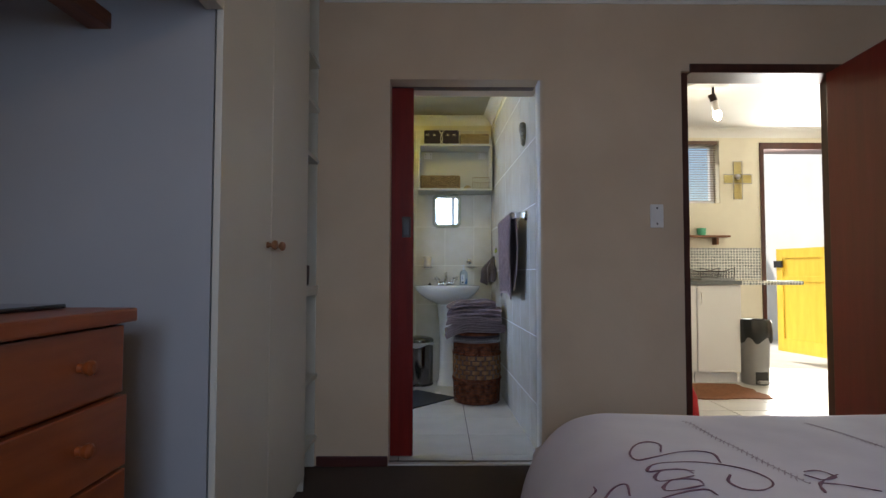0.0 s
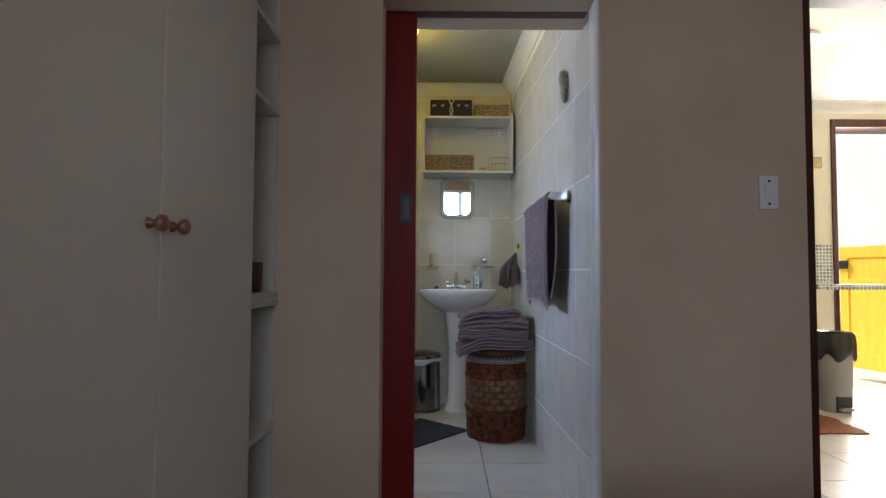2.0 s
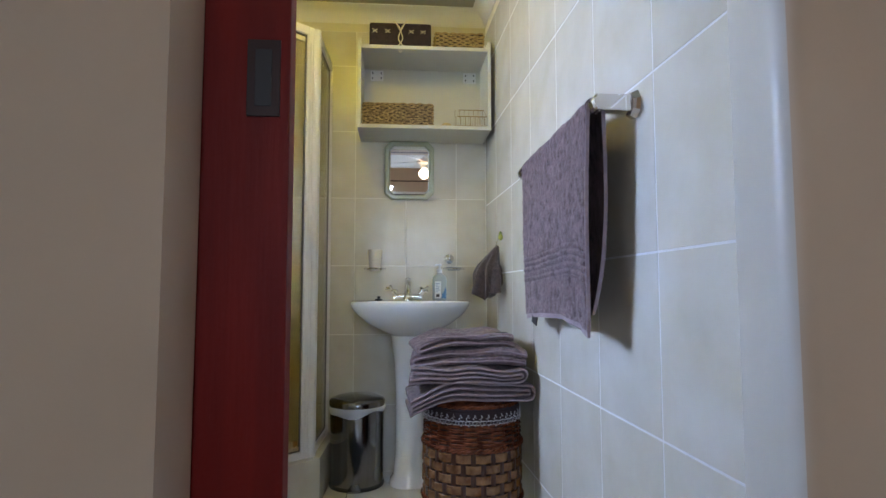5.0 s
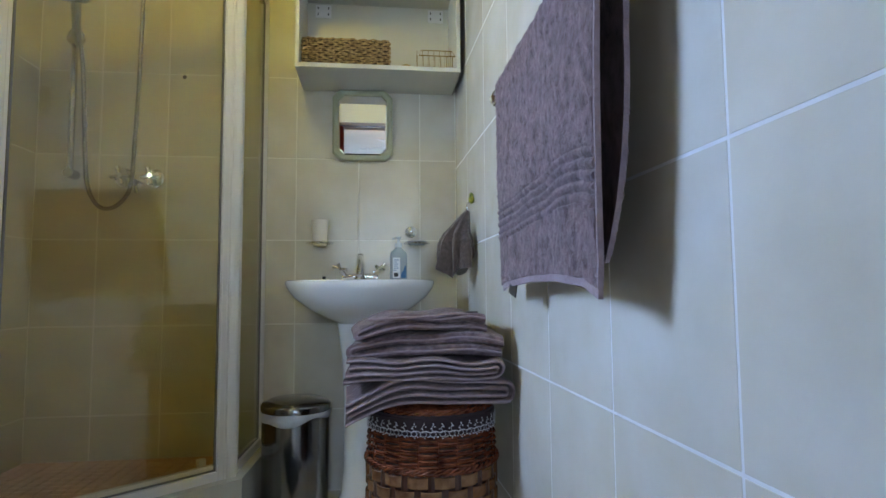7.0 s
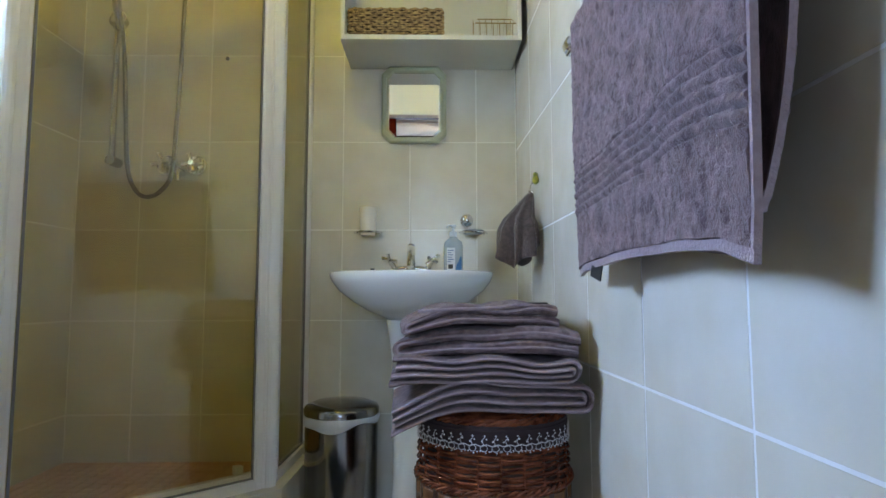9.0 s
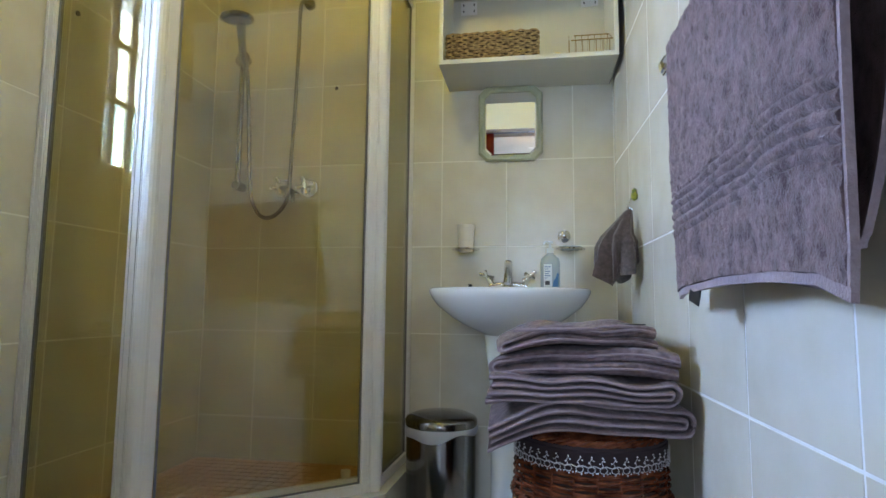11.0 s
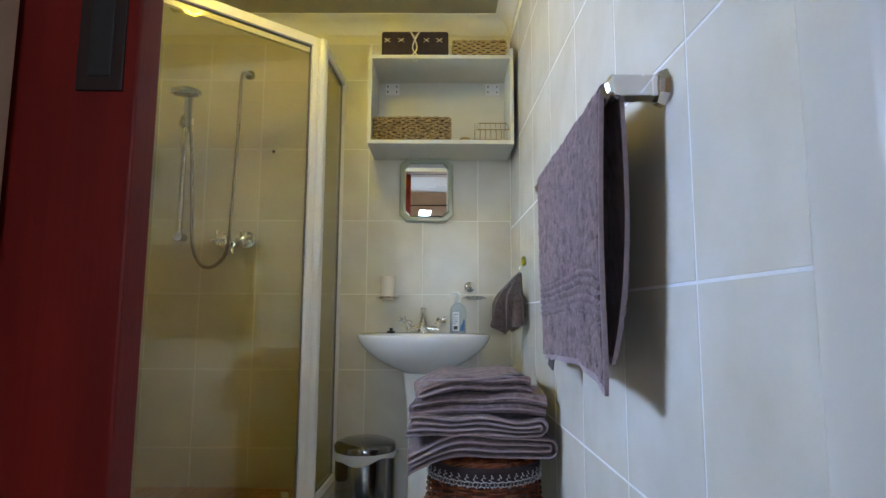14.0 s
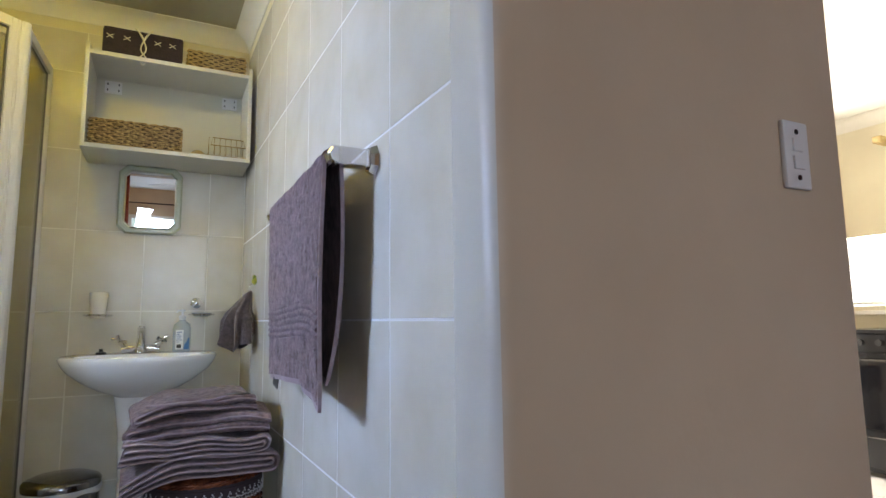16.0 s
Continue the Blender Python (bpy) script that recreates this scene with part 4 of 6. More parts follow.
def towel_sheet(u0, u1, s0, s1, nu, ns, mat, name, lift=0.006, ridge=False, rough=0.0030):
    grid_o, grid_i = [], []
    for i in range(ns + 1):
        s = s0 + (s1 - s0) * i / ns
        ro, ri = [], []
        for j in range(nu + 1):
            u = u0 + (u1 - u0) * j / nu
            h = lift
            p = towel_point(u, s)
            h += rough * 0.75 * noise.noise(p * 190) + rough * 0.75 * noise.noise(p * 80) + rough * 0.9 * noise.noise(Vector((p.x, p.y * 22, p.z * 6)))
            if ridge:
                d = s - (0.165 + 0.006 * math.sin(6.5 * u))
                if abs(d) < 0.042:
                    h = 0.0020 + 0.0075 * abs(math.cos(math.pi * d / 0.0168)) ** 0.7 + 0.0024 * noise.noise(p * 170) + 0.0022 * noise.noise(p * 60)
            ro.append(towel_point(u, s, h))
            ri.append(towel_point(u, s, -0.003))
        grid_o.append(ro)
        grid_i.append(ri)
    rings = [ro + ri[::-1] for ro, ri in zip(grid_o, grid_i)]
    return part(name, loft(rings, True, True), mat, tw, smooth=True)


TOTAL = 0.515 + math.pi * 0.016 + 0.475
towel_sheet(0.008, 0.992, 0.014, TOTAL - 0.012, 210, 360, TOWEL, "terry", 0.007, True, 0.0034)
towel_sheet(0.0, 1.0, 0.0, 0.014, 90, 3, TOWEL_HEM, "hem", 0.0045, False, 0.0006)
towel_sheet(0.0, 1.0, TOTAL - 0.012, TOTAL, 90, 3, TOWEL_HEM, "hem", 0.0045, False, 0.0006)
towel_sheet(0.0, 0.008, 0.014, TOTAL - 0.012, 2, 120, TOWEL_HEM, "selvedge", 0.0055, False, 0.0006)
towel_sheet(0.992, 1.0, 0.014, TOTAL - 0.012, 2, 120, TOWEL_HEM, "selvedge", 0.0055, False, 0.0006)
tg = towel_point(0.78, 0.004)
cl_ = part("care_label", bx(-0.001, 0.001, -0.024, 0.024, -0.026, 0.006), BLACK, tw, "black care label")
cl_.matrix_basis = pose(tg.x - 0.003, tg.y, tg.z, 14, 4, 6)

# face cloth on a hook
hk = thing("wall_hook", (east_x(5.03), 5.03, 1.19), "small yellow and green bird-shaped hook on the tiled wall", "hook")
part("stem", tube(curve([(0, 0, 0.01), (-0.02, 0, 0.0), (-0.03, 0, -0.022), (-0.022, 0, -0.036), (-0.035, 0, -0.028)]), 0.0035, 8), CHROME, hk, smooth=True)
part("bird", lathe([(0.0, -0.02), (0.010, -0.012), (0.012, 0.0), (0.007, 0.012), (0.009, 0.018), (0.0, 0.026)], 14, (-0.012, 0, 0.012), caps=False), material("yellow_green_glaze", (0.45, 0.42, 0.03), 0.3, second=(0.05, 0.12, 0.03), scale=60), hk, "yellow and green glazed bird", smooth=True)
fc = thing("face_cloth", (east_x(5.03) - 0.03, 5.03, 1.155), "taupe face cloth hanging by its corner from the hook", "cloth")
fcm, n = bmesh.new(), 60
rr = []
for i in range(40):
    k = i / 39
    ring = []
    for j in range(n):
        t = 2 * math.pi * j / n
        w = 0.010 + 0.056 * min(1.0, k / 0.55) ** 0.9
        fold = 0.9 + 0.30 * math.sin(3 * t + 0.6 + 1.2 * k) * k + 0.24 * math.sin(8 * t - 2 * k) * k
        zz = -0.215 * k + 0.022 * k ** 3 * math.cos(2 * t - 0.8) + 0.012 * k ** 3 * math.cos(5 * t + 1) - 0.018 * k ** 2 * math.cos(t)
        x = -1.05 * w * fold * math.cos(t) - 0.034 * min(1.0, k / 0.4)
        y = w * fold * math.sin(t) * 0.9
        ring.append((min(x, 0.022), y, zz + 0.003 * noise.noise(Vector((x, y, zz)) * 60)))
    rr.append(ring)
part("cloth", loft(rr, True, True, fcm), CLOTH_DARK, fc, smooth=True)

# wall ornament by the door
og = thing("wall_ornament", (east_x(3.66), 3.66, 1.885), "grey-brown metal club-shaped wall ornament with small leaves, on the tiled wall", "ornament")
part("body", tube(curve([(-0.010, 0.004, 0.078), (-0.013, 0.003, 0.066), (-0.013, 0.0, 0.04), (-0.011, -0.003, 0.01), (-0.010, 0.0, -0.012)]), lambda u: 0.005 + 0.022 * math.sin(math.pi * min(1, 0.12 + 0.75 * u)) ** 0.8, 14), AGED, og, smooth=True)
for dy, z0_, z1_ in ((-0.030, -0.010, -0.038), (-0.012, -0.020, -0.066), (0.006, -0.020, -0.070), (0.024, -0.012, -0.050), (0.034, 0.0, -0.022), (-0.036, 0.006, -0.012)):
    part("leaf", tube(curve([(-0.008, dy * 0.3, z0_ + 0.014), (-0.016, dy * 0.8, (z0_ + z1_) / 2), (-0.010, dy * 1.15, z1_)], 5), lambda u: 0.004 + 0.008 * math.sin(math.pi * u), 9), AGED, og, smooth=True)

# laundry hamper
HR = 0.176
hp = thing("laundry_hamper", (0.338, 4.595, 0), "round red-brown wicker laundry hamper with lace-trimmed liner, beside the basin", "hamper")


def hr(z):
    return HR * (0.94 + 0.10 * math.sin(math.pi * min(1, (z + 0.12) / 0.78)))


# Near-black core stands for the shade between the wicker strands.
part("core", lathe([(hr(z) - 0.009, z) for z in np.linspace(0.004, 0.52, 12)], 48), material("wicker_gap_shade", (0.035, 0.014, 0.008), 0.8), hp, smooth=True)


def wicker(z0, z1, name, pitch=0.0085, stakes=22):
    bm, r = bmesh.new(), random.Random(int(z0 * 900))
    rows_ = int((z1 - z0) / pitch)
    for j in range(rows_):
        z = z0 + pitch * (j + 0.5)
        n_ = stakes * 6
        pts = []
        for i in range(n_):
            t = 2 * math.pi * i / n_
            rad = hr(z) + 0.0048 * math.cos(stakes * t / 2 + math.pi * (j % 2)) + r.uniform(-0.0010, 0.0010)
            pts.append((rad * math.cos(t), rad * math.sin(t), z + 0.0016 * math.sin(3 * t + j) + r.uniform(-0.0008, 0.0008)))
        tube(pts, pitch * 0.43, 5, True, bm)
    for i in range(stakes):
        t = 2 * math.pi * (i + 0.5) / stakes
        tube([(hr(z) * math.cos(t), hr(z) * math.sin(t), z) for z in np.linspace(z0, z1, 6)], 0.0036, 6, False, bm)
    return part(name, bm, WICKER, hp, kind="stuff", smooth=True)


def braid(z):
    bm = bmesh.new()
    for ph in (0, math.pi * 2 / 3, math.pi * 4 / 3):
        tube([((hr(z) + 0.005 + 0.005 * math.cos(18 * t + ph)) * math.cos(t), (hr(z) + 0.005 + 0.005 * math.cos(18 * t + ph)) * math.sin(t), z + 0.006 * math.sin(18 * t + ph)) for t in np.linspace(0, 2 * math.pi, 181)[:-1]], 0.0042, 6, True, bm)
    return part("braid", bm, WICKER, hp, smooth=True)


wicker(0.008, 0.185, "lower_weave")
wicker(0.392, 0.478, "upper_weave")
braid(0.190)
braid(0.386)
fw, rnd = bmesh.new(), random.Random(8)
ROWS_F, COLS_F = 5, 32
for j in range(ROWS_F):
    z0_, z1_ = 0.198 + j * 0.036, 0.198 + (j + 1) * 0.036 - 0.0035
    for i in range(COLS_F):
        if (i + j) % 2:
            continue
        t0, t1 = 2 * math.pi * (i - 0.40) / COLS_F, 2 * math.pi * (i + 1.40) / COLS_F
        sect = []
        for k in range(9):
            t = t0 + (t1 - t0) * k / 8
            lift_ = 0.0085 * math.sin(math.pi * k / 8) - 0.003
            ra = hr(z0_) + lift_
            sect.append([(q * math.cos(t), q * math.sin(t), zz) for q, zz in ((ra, z0_ + 0.002), (ra + 0.0016, z0_ + 0.004), (ra + 0.0016, z1_ - 0.003), (ra, z1_ - 0.001), (ra - 0.002, z1_ - 0.001), (ra - 0.002, z0_ + 0.002))])
        loft(sect, True, True, fw)
part("flat_weave", fw, WICKER_FLAT, hp, "tan flat woven band", kind="stuff")
us = bmesh.new()
for i in range(COLS_F):
    t = 2 * math.pi * (i + 0.5) / COLS_F
    d_ = 0.009
    loft([[(q * math.cos(t + w), q * math.sin(t + w), z) for q, w in ((hr(z) + 0.001, -d_ / HR), (hr(z) + 0.0025, 0), (hr(z) + 0.001, d_ / HR), (hr(z) - 0.004, 0))] for z in np.linspace(0.195, 0.382, 5)], True, True, us)
part("stake_band", us, DARK_KNOB, hp, kind="stuff")
part("liner", lathe([(hr(0.5) + 0.003 + 0.0, 0.478), (hr(0.5) + 0.006, 0.482), (hr(0.5) + 0.006, 0.520), (hr(0.5) - 0.004, 0.528)], 56, caps=False), LINER, hp, "dark brown fabric liner", smooth=True)
lc = bmesh.new()
NL = 46
for i in range(NL):
    t = 2 * math.pi * i / NL
    R = hr(0.5) + 0.0085

    def at(w, z):
        return (R * math.cos(t + w / R), R * math.sin(t + w / R), z)
    tube([at(0.008 * math.cos(q), 0.484 + 0.007 * math.sin(q)) for q in np.linspace(0, 2 * math.pi, 11)[:-1]], 0.0009, 4, True, lc)
    tube([at(0.0, 0.491), at(-0.004, 0.500), at(0.002, 0.508)], 0.0008, 4, False, lc)
    for w, z in ((-0.006, 0.498), (0.004, 0.503), (0.0, 0.510), (-0.010, 0.478), (0.002, 0.474), (0.010, 0.477)):
        lathe([(0.0, -0.0023), (0.0023, 0.0), (0.0, 0.0023)], 6, at(w + 0.002 * math.sin(5 * i), z + 0.0015 * math.cos(3 * i)), caps=False, bm=lc)
tube([((hr(0.5) + 0.0085) * math.cos(t), (hr(0.5) + 0.0085) * math.sin(t), 0.490 + 0.002 * math.sin(NL * t)) for t in np.linspace(0, 2 * math.pi, 185)[:-1]], 0.0011, 4, True, lc)
part("lace_trim", lc, LACE, hp, "white lace trim")
lid = part("lid", lathe([(hr(0.5) + 0.004, 0.522), (hr(0.5) + 0.004, 0.528), (hr(0.5) - 0.02, 0.531), (0.0, 0.532)], 48, caps=False), LINER, hp, smooth=True)
lw = bmesh.new()
for j in range(12):
    R = hr(0.5) + 0.002 - j * 0.0085
    R -= 0.006
    tube([((R + 0.001 * math.sin(31 * t)) * math.cos(t), R * math.sin(t), 0.532 + 0.0015 * math.cos(22 * t + j * math.pi) + 0.0006 * j) for t in np.linspace(0, 2 * math.pi, 121)[:-1]], 0.0046, 6, True, lw)
part("lid_weave", lw, WICKER, lid, kind="stuff", smooth=True)


rimw = bmesh.new()
for ph in (0, math.pi * 2 / 3, math.pi * 4 / 3):
    tube([((hr(0.5) - 0.004 + 0.004 * math.cos(14 * t + ph)) * math.cos(t), (hr(0.5) - 0.004 + 0.004 * math.cos(14 * t + ph)) * math.sin(t), 0.534 + 0.005 * math.sin(14 * t + ph)) for t in np.linspace(0, 2 * math.pi, 181)[:-1]], 0.0046, 6, True, rimw)
part("lid_rim", rimw, WICKER, lid, smooth=True)

# folded towels
def folded(x0, x1, y0, y1, z0, loops, gap, turn, seed, label, droop=0.0, flip=1, th=0.0074, sag=1.0, dome=0.0):
    """A towel folded over itself: loops nested U turns at one end, loose ends at the other."""
    t = thing("folded_towel", ((x0 + x1) / 2, (y0 + y1) / 2, z0), label, "towel", "folded towels on the hamper", turn)
    a, d, zc = (x1 - x0) / 2, (y1 - y0) / 2, gap * loops
    r = random.Random(seed)
    ny, ph = 30, r.uniform(0, 6)

    def ribbon(path, shift):
        def place(i, k, side):
            p, q = path[i], path[min(i + 1, len(path) - 1)] - path[max(i - 1, 0)]
            nrm = Vector((-q.z, 0, q.x)).normalized()
            y = d * math.sin((2 * k / ny - 1) * math.pi / 2)
            end = abs(y / d)
            thick = th * (0.45 + 0.55 * math.sqrt(max(0.0, 1 - (max(0.0, end - 0.88) / 0.12) ** 2)))
            p = p + nrm * side * (thick + (0.0016 * noise.noise(Vector((p.x * 90 + seed, y * 90, p.z * 200))) + 0.0013 * noise.noise(Vector((p.x * 40 + seed, y * 40, p.z * 90))) ))
            wob = 0.0045 * math.sin(10 * p.x + ph) + 0.003 * math.sin(25 * p.x + 2 * ph) + 0.005 * noise.noise(Vector((p.x * 8 + seed, y * 7, 0)))
            wob *= sag * (0.3 + 0.7 * p.z / (2 * zc))
            drop = droop * (max(0, -p.x - a * 0.35) / (a * 0.65)) ** 2 + dome * (p.x / a) ** 2
            edge = shift + 0.006 * math.sin(12 * p.x + p.z * 120 + ph)
            return Vector((flip * p.x, y + (edge if end > 0.9 else shift), p.z + wob - drop))
        rings = [[place(i, k, 1) for k in range(ny + 1)] + [place(i, k, -1) for k in range(ny, -1, -1)] for i in range(len(path))]
        part("fold", loft(rings, True, True), TOWEL, t, smooth=True)
        hem = bmesh.new()
        tube([place(i, 0, 0) + Vector((0, -0.002, 0)) for i in range(len(path))], min(th * 0.55, 0.0034), 6, False, hem)
        part("hem", hem, TOWEL_HEM, t, smooth=True)

    for n_ in range(loops):
        rad = gap * (loops - n_ - 0.5)
        cx_ = a - gap * loops
        left = -a + r.uniform(0.0, 0.016) + 0.006 * n_
        path = [Vector((x, 0, zc - rad)) for x in np.linspace(left, cx_, 22)]
        path += [Vector((cx_ + rad * math.sin(q), 0, zc - rad * math.cos(q))) for q in np.linspace(0.35, math.pi - 0.35, 8)]
        path += [Vector((x, 0, zc + rad)) for x in np.linspace(cx_, left + r.uniform(-0.006, 0.012), 22)]
        ribbon(path, r.uniform(-0.003, 0.003))
    return t


folded(0.084, 0.550, 4.430, 4.72, 0.548, 2, 0.0177, 3, 3, "mauve folded bath towel at the foot of the stack", droop=0.048, th=0.0070, sag=1.9)
folded(0.086, 0.528, 4.425, 4.72, 0.618, 2, 0.0156, -2, 5, "mauve folded bath towel with nested folds, second from below", droop=0.020, th=0.0064, sag=2.1)
folded(0.104, 0.532, 4.45, 4.76, 0.680, 1, 0.0285, -3, 9, "mauve thick folded bath towel, third in the stack", flip=-1, th=0.0142, sag=1.8, dome=0.012)
top = folded(0.108, 0.482, 4.46, 4.78, 0.748, 1, 0.0215, 4, 12, "mauve folded towel with a black label, topmost", flip=-1, th=0.0108, sag=2.4, dome=0.024)
flap = bmesh.new()
tube(curve([(-0.150, -0.164, 0.030), (-0.06, -0.168, 0.034), (0.03, -0.166, 0.037), (0.09, -0.163, 0.044), (0.150, -0.158, 0.036)], 8), 0.0042, 8, False, flap)
part("hem", flap, TOWEL_HEM, top, smooth=True)
part("care_label", bx(0.085, 0.150, -0.160, -0.128, 0.0455, 0.0485), BLACK, top, "black care label")

# pedal bin
pb = thing("pedal_bin", (-0.145, 5.285, 0), "brushed steel pedal bin with a white liner edge, beside the shower", "bin")
part("body", lathe([(0.128, 0.0), (0.130, 0.012), (0.132, 0.375), (0.0, 0.376)], 48), BRUSHED, pb, smooth=True)
part("base_ring", lathe([(0.134, 0.0), (0.135, 0.012), (0.130, 0.018)], 48), BLACK, pb, "black base ring")
bgm, rnd = [], random.Random(3)
for z, e in ((0.352, 0.0), (0.358, 0.004), (0.37, 0.005), (0.385, 0.003)):
    bgm.append([((0.134 + e + 0.0015 * math.sin(9 * t)) * math.cos(t), (0.134 + e + 0.0015 * math.sin(9 * t)) * math.sin(t), z + (0.012 * math.sin(2.3 * t + 1) + 0.006 * math.sin(5 * t) if z < 0.36 else 0)) for t in np.linspace(0, 2 * math.pi, 73)[:-1]])
part("liner", loft(bgm, True, False), material("white_bin_liner", (0.50, 0.51, 0.54), 0.35, bump=0.8, bump_scale=40), pb, "white plastic liner edge", smooth=True)
part("lid", lathe([(0.136, 0.386), (0.137, 0.405), (0.130, 0.415), (0.10, 0.427), (0.05, 0.435), (0.0, 0.438)], 48), BRUSHED, pb, smooth=True)
part("hinge", bx(-0.03, 0.03, 0.125, 0.148, 0.37, 0.41, 0.004), BLACK, pb)
part("pedal", bx(-0.03, 0.03, -0.165, -0.125, 0.008, 0.018, 0.003), BRUSHED, pb)

bm_ = thing("bath_mat", (0.168, 4.705, 0.0), "charcoal ribbed bath mat on white tiles by the shower", "bath mat", turn=0)
mt = bmesh.new()
d1, d2 = Vector((-0.66, -0.75)), Vector((-0.75, 0.66))
for i in range(46):
    a_, b_ = i / 46 * 0.70, (i + 0.86) / 46 * 0.70
    c = [d1 * a_, d1 * b_, d1 * b_ + d2 * 0.42, d1 * a_ + d2 * 0.42]
    loft([[(v.x, v.y, 0.0) for v in c], [(v.x, v.y, 0.011 + 0.0015 * (i % 2)) for v in c]], True, True, mt)
part("ribs", mt, MAT, bm_, kind="stuff")
c = [Vector((0, 0)), d1 * 0.70, d1 * 0.70 + d2 * 0.42, d2 * 0.42]
part("backing", poly([(v.x, v.y) for v in c], 0.0, 0.008), MAT, bm_)
sc = thing("paper_scrap", (0.03, 4.83, 0.0), "small crumpled white paper scrap on the bathroom floor", "paper")
part("scrap", loft([[(0.022 * math.cos(t) * (1 + 0.3 * math.sin(3 * t)), 0.014 * math.sin(t), z_) for t in np.linspace(0, 6.28, 13)[:-1]] for z_ in (0.013, 0.019, 0.024)]), PAPER, sc)

# toilet and roll
wc = thing("toilet", (-0.93, 3.41, 0), "white ceramic close-coupled toilet with a charcoal fleece seat cover", "toilet")
part("cistern", bx(-0.19, 0.19, 0.0, 0.17, 0.40, 0.78, 0.02), CERAMIC, wc)
part("cistern_lid", bx(-0.20, 0.20, 0.0, 0.18, 0.78, 0.81, 0.01), CERAMIC, wc)
part("bowl", loft([oval(a_, b_, c_, z_, 40, 9) for a_, b_, c_, z_ in ((0.11, 0.20, 0.30, 0.0), (0.10, 0.19, 0.30, 0.12), (0.14, 0.22, 0.36, 0.28), (0.18, 0.25, 0.42, 0.385), (0.17, 0.24, 0.42, 0.395))]), CERAMIC, wc, smooth=True)
cov, rnd = [], random.Random(2)
for a_, z_ in ((1.02, 0.396), (1.10, 0.415), (1.08, 0.445), (0.98, 0.460), (0.5, 0.466), (0.05, 0.466)):
    cov.append([(x * (1 + 0.012 * math.sin(31 * i)), y, z_ + 0.002 * math.sin(i * 2.1)) for i, (x, y, _) in enumerate(oval(0.185 * a_, 0.265 * a_, 0.45, 0, 60, 9))])
part("seat_cover", loft(cov), MAT, wc, "charcoal fleece seat cover", smooth=True)
tp = thing("toilet_roll_holder", (LEFT, 4.315, 0.73), "chrome wall holder with a white toilet roll", "toilet roll holder")
part("bar", tube([(-0.0 + 0.075, 0.075, 0), (0.075, -0.075, 0)], 0.006, 10), CHROME, tp, smooth=True)
part("arm", tube([(0, 0.07, 0), (0.055, 0.072, 0), (0.078, 0.072, 0)], 0.008, 12), CHROME, tp, smooth=True)
part("end_cap", lathe([(0.016, -0.012), (0.018, 0.0), (0.014, 0.014)], 8, (0.075, 0.078, 0)), CHROME, tp)
part("wall_plate", tube([(0, 0.07, 0), (0.012, 0.07, 0)], 0.024, 18), CHROME, tp, smooth=True)
rl = thing("toilet_roll", (LEFT + 0.075, 4.315, 0.715), "white toilet roll on the chrome holder", "toilet roll")
rm = lathe([(0.02, -0.055), (0.055, -0.055), (0.055, 0.055), (0.02, 0.055), (0.02, -0.055)], 40, caps=False)
part("roll", rm, PAPER, rl, smooth=True).matrix_basis = pose(0, 0, 0, 90, 0, 0)
part("hanging_sheet", bx(0.0535, 0.0545, -0.055, 0.055, -0.07, 0.0), PAPER, rl)

# light switch
sw = thing("light_switch", (1.201, BED_Y, 1.314), "white two-gang light switch plate with two screws, on the cream wall", "light switch")
part("plate", bx(-0.035, 0.035, -0.010, 0, -0.062, 0.062, 0.004), SWITCH, sw)
for z in (-0.015, 0.018):
    part("rocker", bx(-0.014, 0.014, -0.0135, -0.0095, z - 0.012, z + 0.012, 0.001), SWITCH, sw)
for z in (-0.042, 0.042):
    part("screw", tube([(0, -0.0095, z), (0, -0.0115, z)], 0.005, 12), DARK_METAL, sw, "dark screw")

# ---- bedroom ----
CX, CY0, CY1 = -0.585, 1.72, 2.785
cl = thing("wardrobe", (0, 0, 0), "tall cream built-in wardrobe with two doors and turned wooden knobs", "wardrobe")
part("side_panel", bx(-1.25, CX - 0.024, CY0, CY0 + 0.02, 0, 2.56), PANEL, cl, "side panel with cool daylight tone in its colour")
part("end_panel", bx(-1.25, CX - 0.004, CY1 - 0.02, CY1, 0, 2.56), CLOSET, cl)
for y0_, y1_, ky in ((CY0 + 0.002, 2.213, 2.165), (2.217, CY1 - 0.001, 2.262)):
    d_ = part("door", bx(CX - 0.02, CX, y0_, y1_, 0.06, 2.5, 0.003), CLOSET, cl)
    kn = part("knob", lathe([(0.0, 0.0), (0.012, 0.0), (0.011, 0.005), (0.0075, 0.010), (0.0075, 0.015), (0.015, 0.021), (0.0178, 0.028), (0.015, 0.036), (0.006, 0.040), (0.0, 0.040)], 24, caps=False), KNOB_WOOD, d_, "turned brown wooden knob", smooth=True)
    kn.matrix_basis = pose(CX, ky, 1.108, 0, 90, 0)
part("plinth", bx(CX - 0.05, CX - 0.03, CY0 + 0.02, CY1 - 0.02, 0, 0.06), CLOSET, cl)
part("top_filler", bx(CX - 0.022, CX - 0.002, CY0, CY1, 2.503, 2.56), CLOSET, cl)
part("header_beam", bx(-0.635, -0.585, -0.30, CY0, 1.765, 2.56, 0.003), CLOSET, kind="structure")
rail = thing("wooden_rail", (0, 0, 0), "red-brown wooden rail across the alcove beside the wardrobe", "rail")
part("rail", bx(-0.972, -0.905, -0.25, CY0, 1.706, 1.752, 0.003), TEAK, rail)
part("alcove_end_wall", bx(-1.25, -0.585, -0.34, -0.30, 0, 2.56), PLASTER, kind="structure").name = "wall_alcove"

